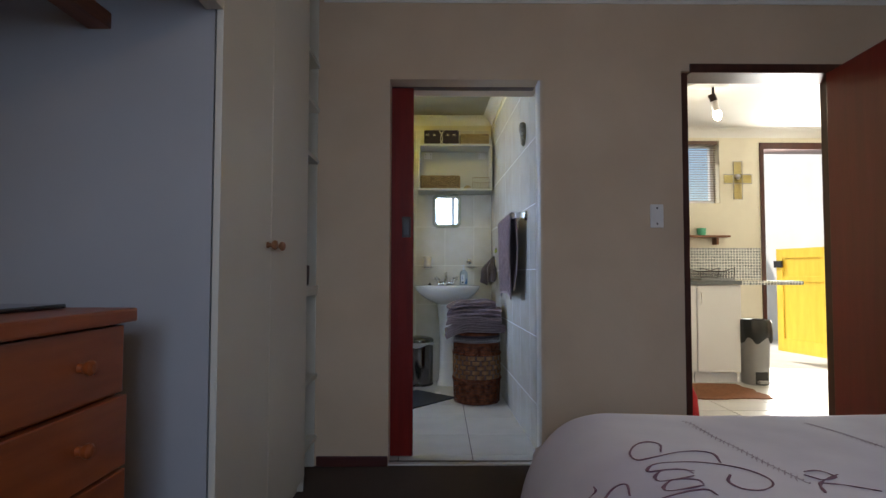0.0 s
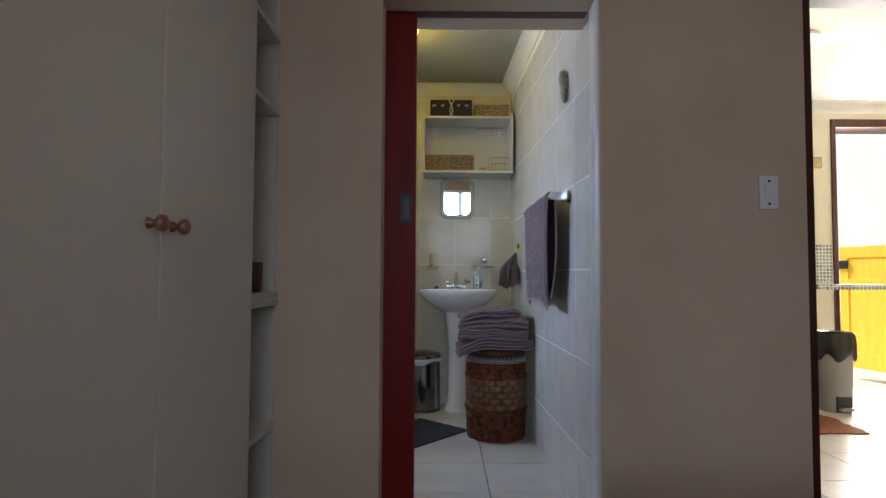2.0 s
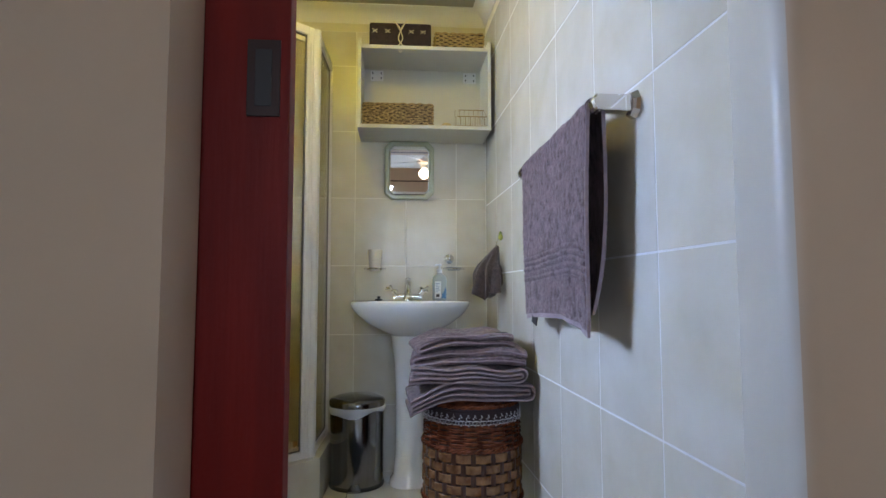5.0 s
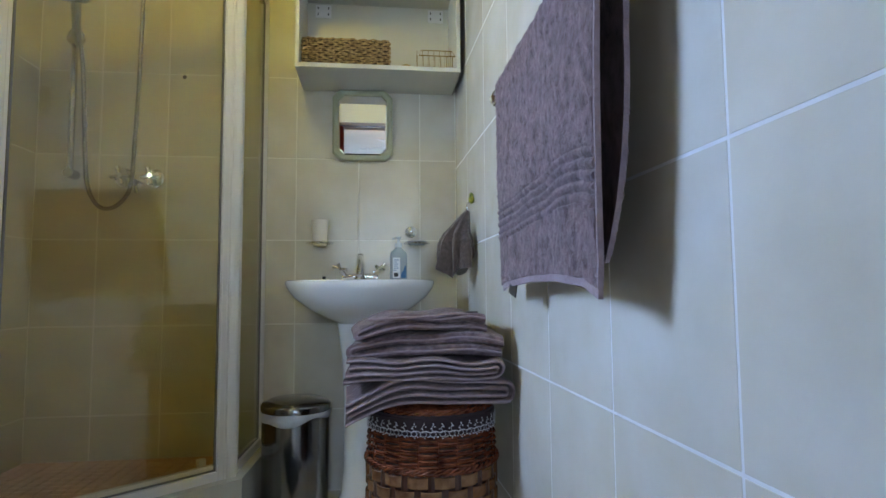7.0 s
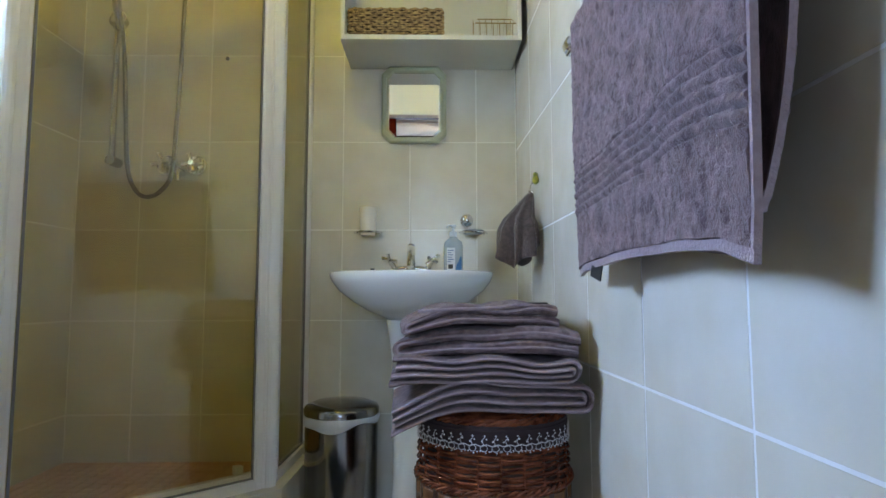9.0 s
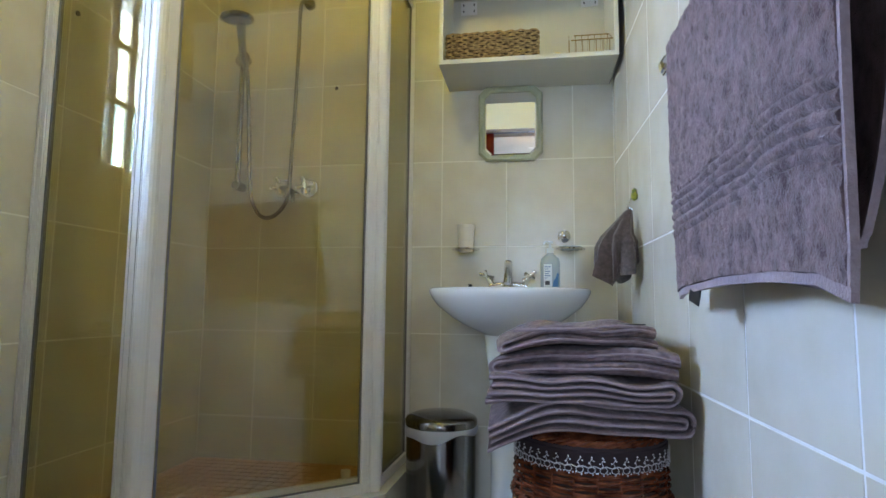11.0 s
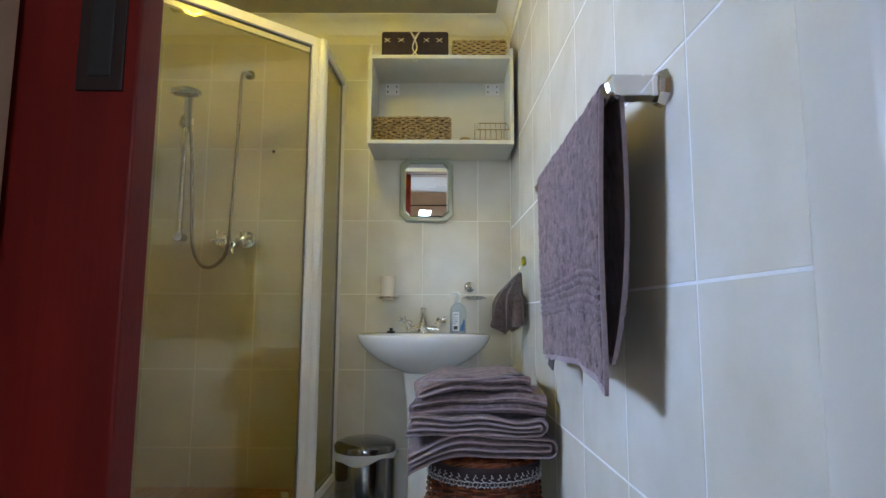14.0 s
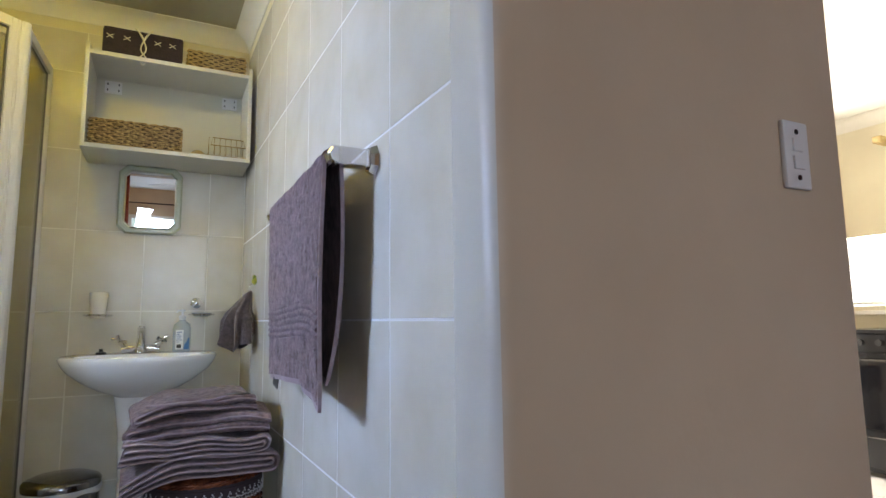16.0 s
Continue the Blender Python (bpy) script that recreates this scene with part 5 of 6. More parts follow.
nb = thing("shelf_niche", (0, 0, 0), "white built-in open shelves between the wardrobe and the wall", "shelves")
part("back_panel", bx(-0.90, -0.885, CY1, BED_Y, 0, 2.56), SHELF_WHITE, nb)
part("side_lining", bx(-0.885, -0.612, BED_Y - 0.012, BED_Y, 0, 2.56), SHELF_WHITE, nb)
for z0_, z1_ in ((0.145, 0.165), (0.46, 0.485), (1.585, 1.605), (1.86, 1.88), (2.10, 2.12)):
    part("shelf", bx(-0.885, -0.600, CY1 + 0.001, BED_Y - 0.013, z0_, z1_, 0.001), SHELF_WHITE, nb)
for i in range(3):
    part("shelf", bx(-0.885, -0.600 + 0.001 * i, CY1 + 0.001, BED_Y - 0.013, 0.894 + i * 0.0165, 0.909 + i * 0.0165, 0.001), SHELF_WHITE, nb)


def cup(x, y):
    t = thing("cup", (x, y, 0.943), "dark brown metallic-glazed beaker on the white shelf", "cup", "cups on the shelf")
    part("body", lathe([(0.0, 0.0), (0.026, 0.0), (0.031, 0.006), (0.034, 0.05), (0.034, 0.098), (0.0325, 0.102), (0.030, 0.098), (0.029, 0.02), (0.0, 0.012)], 28, caps=False), CUP, t, smooth=True)
    return t


cup(-0.655, 2.99)
cup(-0.68, 2.90)
vz = thing("ornament", (-0.70, 2.93, 1.605), "small dark red-brown turned ornament on the upper shelf", "ornament")
part("body", lathe([(0.0, 0.0), (0.02, 0.0), (0.022, 0.01), (0.012, 0.03), (0.016, 0.05), (0.006, 0.07), (0.0, 0.072)], 18, caps=False), KNOB_WOOD, vz, smooth=True)

# chest of drawers in the alcove
DXF, DY1 = -0.679, 1.445
ch = thing("chest_of_drawers", (0, 0, 0), "orange pine chest of drawers with round wooden knobs, in the alcove", "chest of drawers")
part("carcass", bx(-1.20, DXF - 0.022, 0.44, DY1 - 0.02, 0.0, 0.892), PINE, ch)
part("top", bx(-1.22, DXF + 0.014, 0.42, DY1 + 0.005, 0.894, 0.926, 0.006), PINE, ch)
for i, (z0_, z1_) in enumerate(((0.738, 0.889), (0.572, 0.730), (0.404, 0.564), (0.236, 0.396), (0.05, 0.228))):
    dr = part("drawer", bx(DXF - 0.020, DXF + (0.004 if i else 0), 0.45, DY1 - (0.026 if i == 0 else 0.014), z0_, z1_, 0.004), PINE, ch)
    for y in (0.64, 1.255):
        kn = part("knob", lathe([(0.0, 0.0), (0.010, 0.0), (0.009, 0.010), (0.015, 0.018), (0.016, 0.026), (0.010, 0.032), (0.0, 0.033)], 20, caps=False), PINE, dr, "turned pine knob", smooth=True)
        kn.matrix_basis = pose(DXF + 0.003, y, (z0_ + z1_) / 2 + 0.004, 0, 90, 0)
ty = thing("tray", (0, 0, 0), "flat dark glass tray on the pine chest of drawers", "tray")
part("slab", bx(-1.16, -0.80, 0.60, 1.40, 0.927, 0.937, 0.003), COOKER_GLASS, ty)

# bed with duvet
BX0, BX1, BY1, BZ = 0.255, 1.95, 1.92, 0.612
bed = thing("bed", (0, 0, 0), "double bed with a dark base, made up", "bed")
part("base", bx(BX0 + 0.08, BX1 - 0.04, -0.10, BY1 - 0.10, 0.06, 0.28, 0.01), MAHOGANY, bed)
for x in (BX0 + 0.14, BX1 - 0.1):
    for y in (0.0, BY1 - 0.18):
        part("leg", bx(x - 0.03, x + 0.03, y - 0.03, y + 0.03, 0, 0.06), MAHOGANY, bed)
part("mattress", bx(BX0 + 0.06, BX1 - 0.03, -0.10, BY1 - 0.07, 0.28, 0.50, 0.05, seg=4), BEDDING, bed)
dv = thing("duvet", (0, 0, 0), "pale duvet printed with plum script, spread over the bed", "duvet")


def duvet_z(x, y):
    """Height of the duvet: a rounded edge on the left and at the foot."""
    dx, dy = max(0, BX0 + 0.26 - x) / 0.26, max(0, y - (BY1 - 0.24)) / 0.24
    r = min(1.0, math.hypot(dx, dy))
    z = 0.30 + (BZ - 0.30) * math.sqrt(max(0.0, 1 - r ** 2.4))
    return z + 0.006 * noise.noise(Vector((x * 3, y * 3, 1))) + 0.0025 * noise.noise(Vector((x * 11, y * 9, 4)))


NX, NY = 90, 100
bmd = bmesh.new()
vg = []
for i in range(NX + 1):
    row = []
    for j in range(NY + 1):
        u, v = i / NX, j / NY
        x, y = BX0 + (BX1 + 0.02 - BX0) * u ** 1.3, -0.12 + (BY1 + 0.12) * (1 - (1 - v) ** 1.3)
        dx, dy = max(0, BX0 + 0.26 - x) / 0.26, max(0, y - (BY1 - 0.24)) / 0.24
        ln = math.hypot(dx, dy)
        if ln > 1:
            x, y = x + (BX0 + 0.26 - x) * (1 - 1 / ln), y - (y - (BY1 - 0.24)) * (1 - 1 / ln)
        row.append(bmd.verts.new((x, y, duvet_z(x, y))))
    vg.append(row)
for i in range(NX):
    for j in range(NY):
        bmd.faces.new((vg[i][j], vg[i + 1][j], vg[i + 1][j + 1], vg[i][j + 1]))
rim = [vg[i][0] for i in range(NX + 1)] + [vg[NX][j] for j in range(1, NY + 1)] + [vg[i][NY] for i in range(NX - 1, -1, -1)] + [vg[0][j] for j in range(NY - 1, 0, -1)]
low = [bmd.verts.new((v.co.x, v.co.y, 0.16)) for v in rim]
for i in range(len(rim)):
    k = (i + 1) % len(rim)
    bmd.faces.new((rim[i], rim[k], low[k], low[i]))
part("cover", bmd, BEDDING, dv, smooth=True)


def on_duvet(pts, width, name, closed=False, z=0.0015, ink=SCRIPT):
    out, p3 = bmesh.new(), curve([(x, y, 0) for x, y in pts], 9)
    q = [(v.x, v.y, duvet_z(v.x, v.y) + z) for v in p3]
    return part(name, tube(q, lambda u: width * (0.6 + 0.5 * math.sin(9 * u) ** 2), 6, flat=0.35), ink, dv, "plum printed script" if ink is SCRIPT else "faint printed script", smooth=True)


LETTERS = {
    "S": ([(0.10, 0.20), (0.02, 0.26), (-0.10, 0.20), (-0.12, 0.10), (-0.04, 0.07), (0.04, 0.14), (0.16, 0.12), (0.26, 0.09), (0.24, 0.02), (0.12, 0.0)],),
    "l": ([(0.0, 0.0), (0.05, 0.10), (0.06, 0.17), (0.03, 0.17), (0.01, 0.08), (0.03, 0.0), (0.07, 0.01)],),
    "e": ([(0.0, 0.03), (0.05, 0.05), (0.05, 0.085), (0.02, 0.085), (0.005, 0.04), (0.03, 0.0), (0.08, 0.02)],),
    "p": ([(0.0, 0.06), (0.02, -0.10), (0.0, -0.02), (0.03, 0.07), (0.07, 0.05), (0.05, 0.0), (0.01, 0.01)],),
}


def write(word, x, y, s, width, turn=0.0):
    c_, s_, k = math.cos(turn), math.sin(turn), 0.0
    for chr_ in word:
        for st_ in LETTERS[chr_]:
            on_duvet([(x + s * ((px + k) * c_ - py * s_), y + s * ((px + k) * s_ + py * c_)) for px, py in st_], width, "script")
        k += {"S": 0.12, "l": 0.06, "e": 0.075, "p": 0.09}[chr_]


SCRIPT_LINES = (
    ((0.524, 1.371), (0.542, 1.422), (0.525, 1.443), (0.487, 1.422), (0.456, 1.371), (0.458, 1.331), (0.489, 1.335), (0.554, 1.366), (0.607, 1.379), (0.636, 1.363), (0.624, 1.309)),
    ((0.398, 1.202), (0.406, 1.246), (0.384, 1.257), (0.351, 1.227), (0.329, 1.173), (0.34, 1.145), (0.382, 1.142), (0.463, 1.15), (0.522, 1.158), (0.531, 1.134)),
    ((0.544, 1.253), (0.51, 1.262), (0.462, 1.262), (0.461, 1.279), (0.486, 1.299), (0.538, 1.306), (0.609, 1.299), (0.656, 1.267), (0.672, 1.221), (0.659, 1.184), (0.622, 1.158), (0.59, 1.164), (0.583, 1.196), (0.604, 1.231)),
    ((0.536, 1.24), (0.528, 1.26), (0.485, 1.26), (0.458, 1.233), (0.461, 1.211), (0.497, 1.211), (0.532, 1.227)),
    ((0.53, 1.184), (0.527, 1.206), (0.483, 1.208), (0.455, 1.184), (0.461, 1.167), (0.496, 1.167), (0.528, 1.178)),
    ((0.767, 1.26), (0.8, 1.267), (0.81, 1.233), (0.774, 1.214), (0.754, 1.24)),
    ((0.824, 1.246), (0.757, 1.196), (0.73, 1.145)),
    ((0.757, 1.196), (0.793, 1.19), (0.824, 1.173), (0.843, 1.159)),
)
for line in SCRIPT_LINES:
    on_duvet(line, 0.0036, "script")
for (xa, ya), (xb, yb), count in (((0.686, 1.634), (0.721, 1.19), 26), ((0.996, 1.611), (1.034, 1.404), 18)):
    for i in range(count):
        x, y, k = xa + (xb - xa) * i / count, ya + (yb - ya) * i / count, 0.010 + 0.010 * ((i * 5) % 7) / 7
        on_duvet([(x, y), (x + 0.010, y + k), (x + 0.014, y - 0.012), (x + 0.02, y - 0.006)], 0.0014, "small_script", z=0.0008, ink=FAINT_SCRIPT)
write("eel", 0.31, 1.20, 0.55, 0.0028, 1.1)

# open mahogany door between bedroom and kitchen
kd = thing("kitchen_door", (2.140, 3.093, 0), "red-brown mahogany panelled door, open against the bedroom side", "door", turn=-94.5)
part("leaf", bx(0.0, 0.76, -0.02, 0.02, 0.01, 2.085, 0.003), MAHOGANY_DOOR, kd)
for z in (0.25, 1.82):
    part("hinge", tube([(-0.004, 0.018, z - 0.04), (-0.004, 0.018, z + 0.04)], 0.006, 10), BRASS, kd)
part("handle", tube(curve([(0.70, -0.02, 1.02), (0.70, -0.06, 1.02), (0.66, -0.065, 1.02), (0.60, -0.06, 1.02)]), 0.008, 10), BRASS, kd, smooth=True)

# bedroom window, blind and lamp behind the camera
bw = thing("bedroom_window", (0, 0, 0), "white framed bedroom window with daylight behind and a part-closed blind", "window")
for b_ in ((-0.4, -0.35, 1.20, 2.14), (1.05, 1.1, 1.20, 2.14), (0.31, 0.39, 1.25, 2.09), (-0.35, 1.05, 1.20, 1.25), (-0.35, 1.05, 2.09, 2.14)):
    part("frame", bx(b_[0], b_[1], -1.72, -1.67, b_[2], b_[3]), WHITE_METAL, bw)
for x0_, x1_ in ((-0.35, 0.31), (0.39, 1.05)):
    p = part("pane", bx(x0_, x1_, -1.698, -1.694, 1.25, 2.09), WINDOW_GLASS, bw)
    p.visible_shadow = False
vb = thing("venetian_blind", (0, 0, 0), "white venetian blind with open slats at the bedroom window", "blind")
for i in range(32):
    z = 1.27 + i * 0.0262
    s_ = part("slat", bx(-0.37, 1.07, -0.0125, 0.0125, -0.0006, 0.0006), BLIND, vb)
    s_.matrix_basis = pose(0, -1.63, z, -16, 0, 0)
part("head_rail", bx(-0.38, 1.08, -1.65, -1.61, 2.10, 2.14), BLIND, vb)
rod = thing("curtain_rod", (0.1, -1.60, 2.33), "thin dark curtain rod on the bedroom wall above the window", "curtain rod")
part("rod", tube([(-0.62, 0, 0), (0.62, 0, 0)], 0.010, 10), DARK_METAL, rod)
for u in (-0.6, 0.6):
    part("bracket", tube([(u, 0, 0), (u, -0.17, 0)], 0.008, 8), DARK_METAL, rod)
gp = thing("ceiling_fan", (0.42, 0.4, 2.56), "white ceiling fan at rest above a lit round glass lamp", "ceiling fan")
part("rose", lathe([(0.0, 0), (0.07, 0), (0.06, -0.04), (0.0, -0.05)], 24, caps=False), WHITE_METAL, gp, smooth=True)
part("motor", lathe([(0.0, -0.04), (0.02, -0.04), (0.02, -0.12), (0.10, -0.14), (0.10, -0.19), (0.05, -0.22), (0.04, -0.27), (0.0, -0.27)], 28, caps=False), WHITE_METAL, gp, smooth=True)
for k in range(4):
    bl = part("blade", bx(0.11, 0.52, -0.055, 0.055, -0.004, 0.004, 0.003), WHITE_METAL, gp)
    bl.matrix_basis = pose(0, 0, -0.17, 0, 0, 25 + 90 * k) @ pose(0, 0, 0, 10, 0, 0)
g_ = part("globe", lathe([(0.035, -0.27), (0.045, -0.29), (0.078, -0.32), (0.085, -0.35), (0.070, -0.385), (0.035, -0.415), (0.0, -0.43)], 28, caps=False), GLOBE_ROOM, gp, smooth=True)
g_.visible_shadow = False

# ---- kitchen things ----
def cabinet(x0, x1, n):
    t = thing("base_cabinet", (x0, 5.32, 0), "white kitchen base cabinet with a plain door", "cabinet", "kitchen base cabinets")
    w = x1 - x0
    part("body", bx(0.002, w - 0.002, 0.02, 0.53, 0.10, 0.90), CUPBOARD, t)
    part("plinth", bx(0.002, w - 0.002, 0.07, 0.09, 0.0, 0.10), CUPBOARD, t)
    d = part("door", bx(0.003, w - 0.003, 0.0, 0.019, 0.105, 0.895, 0.002), CUPBOARD, t)
    part("handle", tube([(0.03, -0.002, 0.72), (0.03, -0.024, 0.73), (0.03, -0.024, 0.83), (0.03, -0.002, 0.84)], 0.004, 8), CHROME, d)
    return t


c0 = cabinet(2.425, 2.825, 0)
for x in (2.02, 1.615, 1.21):
    copy_thing(c0, pose(x, 5.32, 0))
wt = thing("worktop", (0, 0, 0), "dark grey worktop over the white cabinets", "worktop")
part("slab", bx(0.9, 2.835, 5.29, KY1 - 0.01, 0.905, 0.943, 0.004), WORKTOP, wt)
lg = thing("wall_ledge", (0, 0, 0), "narrow ledge edged in grey mosaic, continuing the worktop", "ledge")
part("board", bx(2.836, 3.45, 5.36, 5.56, 0.915, 0.940, 0.003), WORKTOP, lg)
part("edging", bx(2.84, 3.44, 5.352, 5.359, 0.903, 0.941), MOSAIC_WALL, lg, "mosaic edge")
part("support_leg", bx(2.86, 2.875, 5.40, 5.42, 0.0, 0.914), WHITE_METAL, lg)
dk = thing("dish_rack", (2.66, 5.55, 0.944), "dark grey dish rack on the worktop", "dish rack")
part("tray", bx(-0.16, 0.16, -0.16, 0.16, 0.0, 0.02, 0.004), GREY_PLASTIC, dk)
for s in (-1, 1):
    part("side_loop", tube([(-0.155, s * 0.15, 0.02), (-0.165, s * 0.15, 0.12), (-0.05, s * 0.15, 0.085), (0.06, s * 0.15, 0.085), (0.165, s * 0.15, 0.12), (0.155, s * 0.15, 0.02)], 0.005, 8), DARK_METAL, dk)
for i in range(12):
    part("wire", tube([(-0.14 + i * 0.025, -0.14, 0.02), (-0.14 + i * 0.025, -0.15, 0.09), (-0.14 + i * 0.025, 0.0, 0.03), (-0.14 + i * 0.025, 0.15, 0.09), (-0.14 + i * 0.025, 0.14, 0.02)], 0.0025, 6), DARK_METAL, dk)
kt = thing("kitchen_tap", (2.40, 5.74, 0.943), "chrome kitchen mixer tap behind the worktop", "tap")
part("body", lathe([(0.024, 0.0), (0.022, 0.03), (0.014, 0.05), (0.014, 0.09)], 18), CHROME, kt, smooth=True)
part("spout", tube(curve([(0, 0, 0.08), (0, -0.02, 0.18), (0, -0.10, 0.19), (0, -0.15, 0.12)]), 0.011, 12), CHROME, kt, smooth=True)
for s in (-1, 1):
    part("handle", tube([(0, 0, 0.05), (s * 0.05, 0, 0.06), (s * 0.075, 0, 0.09)], 0.009, 10), CHROME, kt, smooth=True)
ws = thing("small_wall_shelf", (0, 0, 0), "brown wooden wall shelf under the window", "shelf")
part("board", bx(2.25, 2.96, 5.72, KY1, 1.372, 1.392, 0.003), KNOB_WOOD, ws)
for x in (2.35, 2.85):
    part("bracket", bx(x - 0.01, x + 0.01, 5.76, KY1, 1.30, 1.371), KNOB_WOOD, ws)
gc = thing("green_cup", (2.70, 5.79, 1.392), "small green glazed cup on the wooden wall shelf", "cup")
part("body", lathe([(0.0, 0.0), (0.032, 0.0), (0.042, 0.02), (0.044, 0.075), (0.040, 0.075), (0.036, 0.02), (0.0, 0.01)], 24, caps=False), GREEN, gc, smooth=True)
cx_ = thing("wire_cross", (3.11, KY1 - 0.012, 1.98), "glass and wire wall cross with a metal rosette", "wall cross")
for loop in ([(-0.045, -0.21), (0.045, -0.21), (0.045, -0.05), (0.045, 0.05), (0.045, 0.18), (-0.045, 0.18), (-0.045, 0.0)], [(-0.145, -0.045), (0.145, -0.045), (0.145, 0.045), (-0.145, 0.045)]):
    part("wire_frame", tube([(x, -0.004, z) for x, z in loop], 0.004, 6, True), GREY_PLASTIC, cx_)
part("rosette", lathe([(0.0, -0.012), (0.026, -0.010), (0.030, 0.0), (0.0, 0.008)], 12, caps=False), BRUSHED, cx_).matrix_basis = pose(0, -0.012, 0.02, 90, 0, 0)
part("glass_arm", bx(-0.14, 0.14, -0.004, 0.0, -0.04, 0.04), GLASS, cx_)
part("glass_upright", bx(-0.04, 0.04, 0.001, 0.005, -0.205, 0.175), GLASS, cx_)
kb = thing("kitchen_bin", (2.955, 5.33, 0), "grey plastic pedal bin with a black bag over its rim", "bin")
part("body", loft([oval(a_, b_, 0, z_, 32, 9) for a_, b_, z_ in ((0.105, 0.11, 0.0), (0.108, 0.115, 0.02), (0.118, 0.13, 0.5), (0.120, 0.132, 0.56))]), GREY_PLASTIC, kb, smooth=True)
bag = []
for z, e in ((0.40, 1.03), (0.43, 1.10), (0.50, 1.12), (0.56, 1.10), (0.585, 1.04), (0.575, 0.9)):
    bag.append([(x * (1 + 0.05 * math.sin(i * 1.3 + z * 20)), y * (1 + 0.04 * math.sin(i * 0.9)), z + (0.03 * math.sin(i * 0.7) if z < 0.45 else 0)) for i, (x, y, _) in enumerate(oval(0.12 * e, 0.132 * e, 0, 0, 48, 9))])
part("bin_bag", loft(bag, True, False), BAG, kb, "black plastic bag", smooth=True)
part("pedal_recess", bx(-0.055, 0.055, -0.120, -0.10, 0.01, 0.12, 0.004), BLACK, kb)
part("pedal", bx(-0.045, 0.045, -0.16, -0.10, 0.02, 0.045, 0.004), GREY_PLASTIC, kb)
rg = thing("hide_rug", (2.25, 4.97, 0.0), "tan hide rug with an uneven edge on the white kitchen tiles", "rug")
rg_pts = [(0.50 * math.cos(t) * (1 + 0.03 * math.sin(9 * t)) / max(abs(math.cos(t)), abs(math.sin(t))) ** 0.9 + 0.006 * math.sin(41 * t), 0.31 * math.sin(t) * (1 + 0.04 * math.sin(7 * t)) / max(abs(math.cos(t)), abs(math.sin(t))) ** 0.9 + 0.006 * math.sin(37 * t)) for t in np.linspace(0, 2 * math.pi, 161)[:-1]]
part("pelt", poly(rg_pts, 0.0, 0.008), RUG, rg)
rb = thing("red_bag", (1.66, 3.95, 0), "red fabric bag standing on the kitchen floor by the door", "bag")
part("bag", loft([oval(a_, b_, 0, z_, 28, 9) for a_, b_, z_ in ((0.10, 0.06, 0.0), (0.13, 0.08, 0.06), (0.12, 0.07, 0.18), (0.08, 0.04, 0.27), (0.05, 0.02, 0.31))]), RED, rb, smooth=True)

sl = thing("ceiling_spotlight", (2.16, 4.47, 2.5), "white oval ceiling plate with an adjustable dark spotlight, lit", "ceiling light")
part("plate", lathe([(0.0, 0), (0.17, 0), (0.165, -0.022), (0.0, -0.03)], 36, caps=False, sy=0.5), WHITE_METAL, sl, smooth=True)
part("stem", tube([(0.03, 0, -0.02), (0.03, 0, -0.09)], 0.010, 10), DARK_METAL, sl)
part("holder", tube([(0.015, 0, -0.085), (0.03, 0, -0.12), (0.035, 0, -0.14)], 0.028, 16), DARK_METAL, sl, smooth=True)
part("sleeve", tube([(0.035, 0, -0.14), (0.055, 0, -0.22)], 0.026, 16), WHITE_METAL, sl, smooth=True)
b_ = part("bulb", tube([(0.052, 0, -0.215), (0.058, 0, -0.235), (0.066, 0, -0.268), (0.072, 0, -0.29)], lambda u: 0.024 + 0.014 * math.sin(math.pi * u) - 0.012 * u, 18), BULB, sl, "lit bulb", smooth=True)
b_.visible_shadow = False

kw = thing("kitchen_window", (0, 0, 0), "kitchen window with a brown slatted blind, bright daylight behind", "window")
for b_ in ((2.10, 2.14, 1.73, 2.38), (2.89, 2.93, 1.73, 2.38), (2.14, 2.89, 1.73, 1.77), (2.14, 2.89, 2.34, 2.38)):
    part("frame", bx(b_[0], b_[1], 5.98, 6.03, b_[2], b_[3]), WHITE_METAL, kw)
part("pane", bx(2.14, 2.89, 6.0, 6.004, 1.77, 2.34), WINDOW_GLASS, kw).visible_shadow = False
kv = thing("slatted_blind", (0, 0, 0), "brown slatted blind in the kitchen window", "blind")
for i in range(24):
    part("slat", bx(2.12, 2.91, -0.012, 0.012, -0.0008, 0.0008), WOOD_BLIND, kv).matrix_basis = pose(0, 5.90, 1.76 + i * 0.025, 2, 0, 0)
part("head_rail", bx(2.11, 2.92, 5.87, 5.92, 2.345, 2.378), WOOD_BLIND, kv)
ew = thing("east_kitchen_window", (0, 0, 0), "wide kitchen window behind a white venetian blind", "window")
part("pane", bx(4.98, 4.984, 3.7, 5.2, 1.08, 1.6), WINDOW_GLASS, ew).visible_shadow = False
for z in (1.08, 1.57):
    part("frame", bx(4.96, 5.0, 3.7, 5.2, z, z + 0.03), WHITE_METAL, ew)
ev = thing("white_blind", (0, 0, 0), "white venetian blind, slats nearly closed, in the kitchen window", "blind")
for i in range(20):
    part("slat", bx(-0.0125, 0.0125, 3.71, 5.19, -0.0007, 0.0007), BLIND, ev).matrix_basis = pose(4.89, 0, 1.10 + i * 0.0255, 0, 50, 0)
sill = part("window_sill", bx(4.76, 4.849, 3.6, 5.3, 1.02, 1.05, 0.003), CUPBOARD, kind="structure")

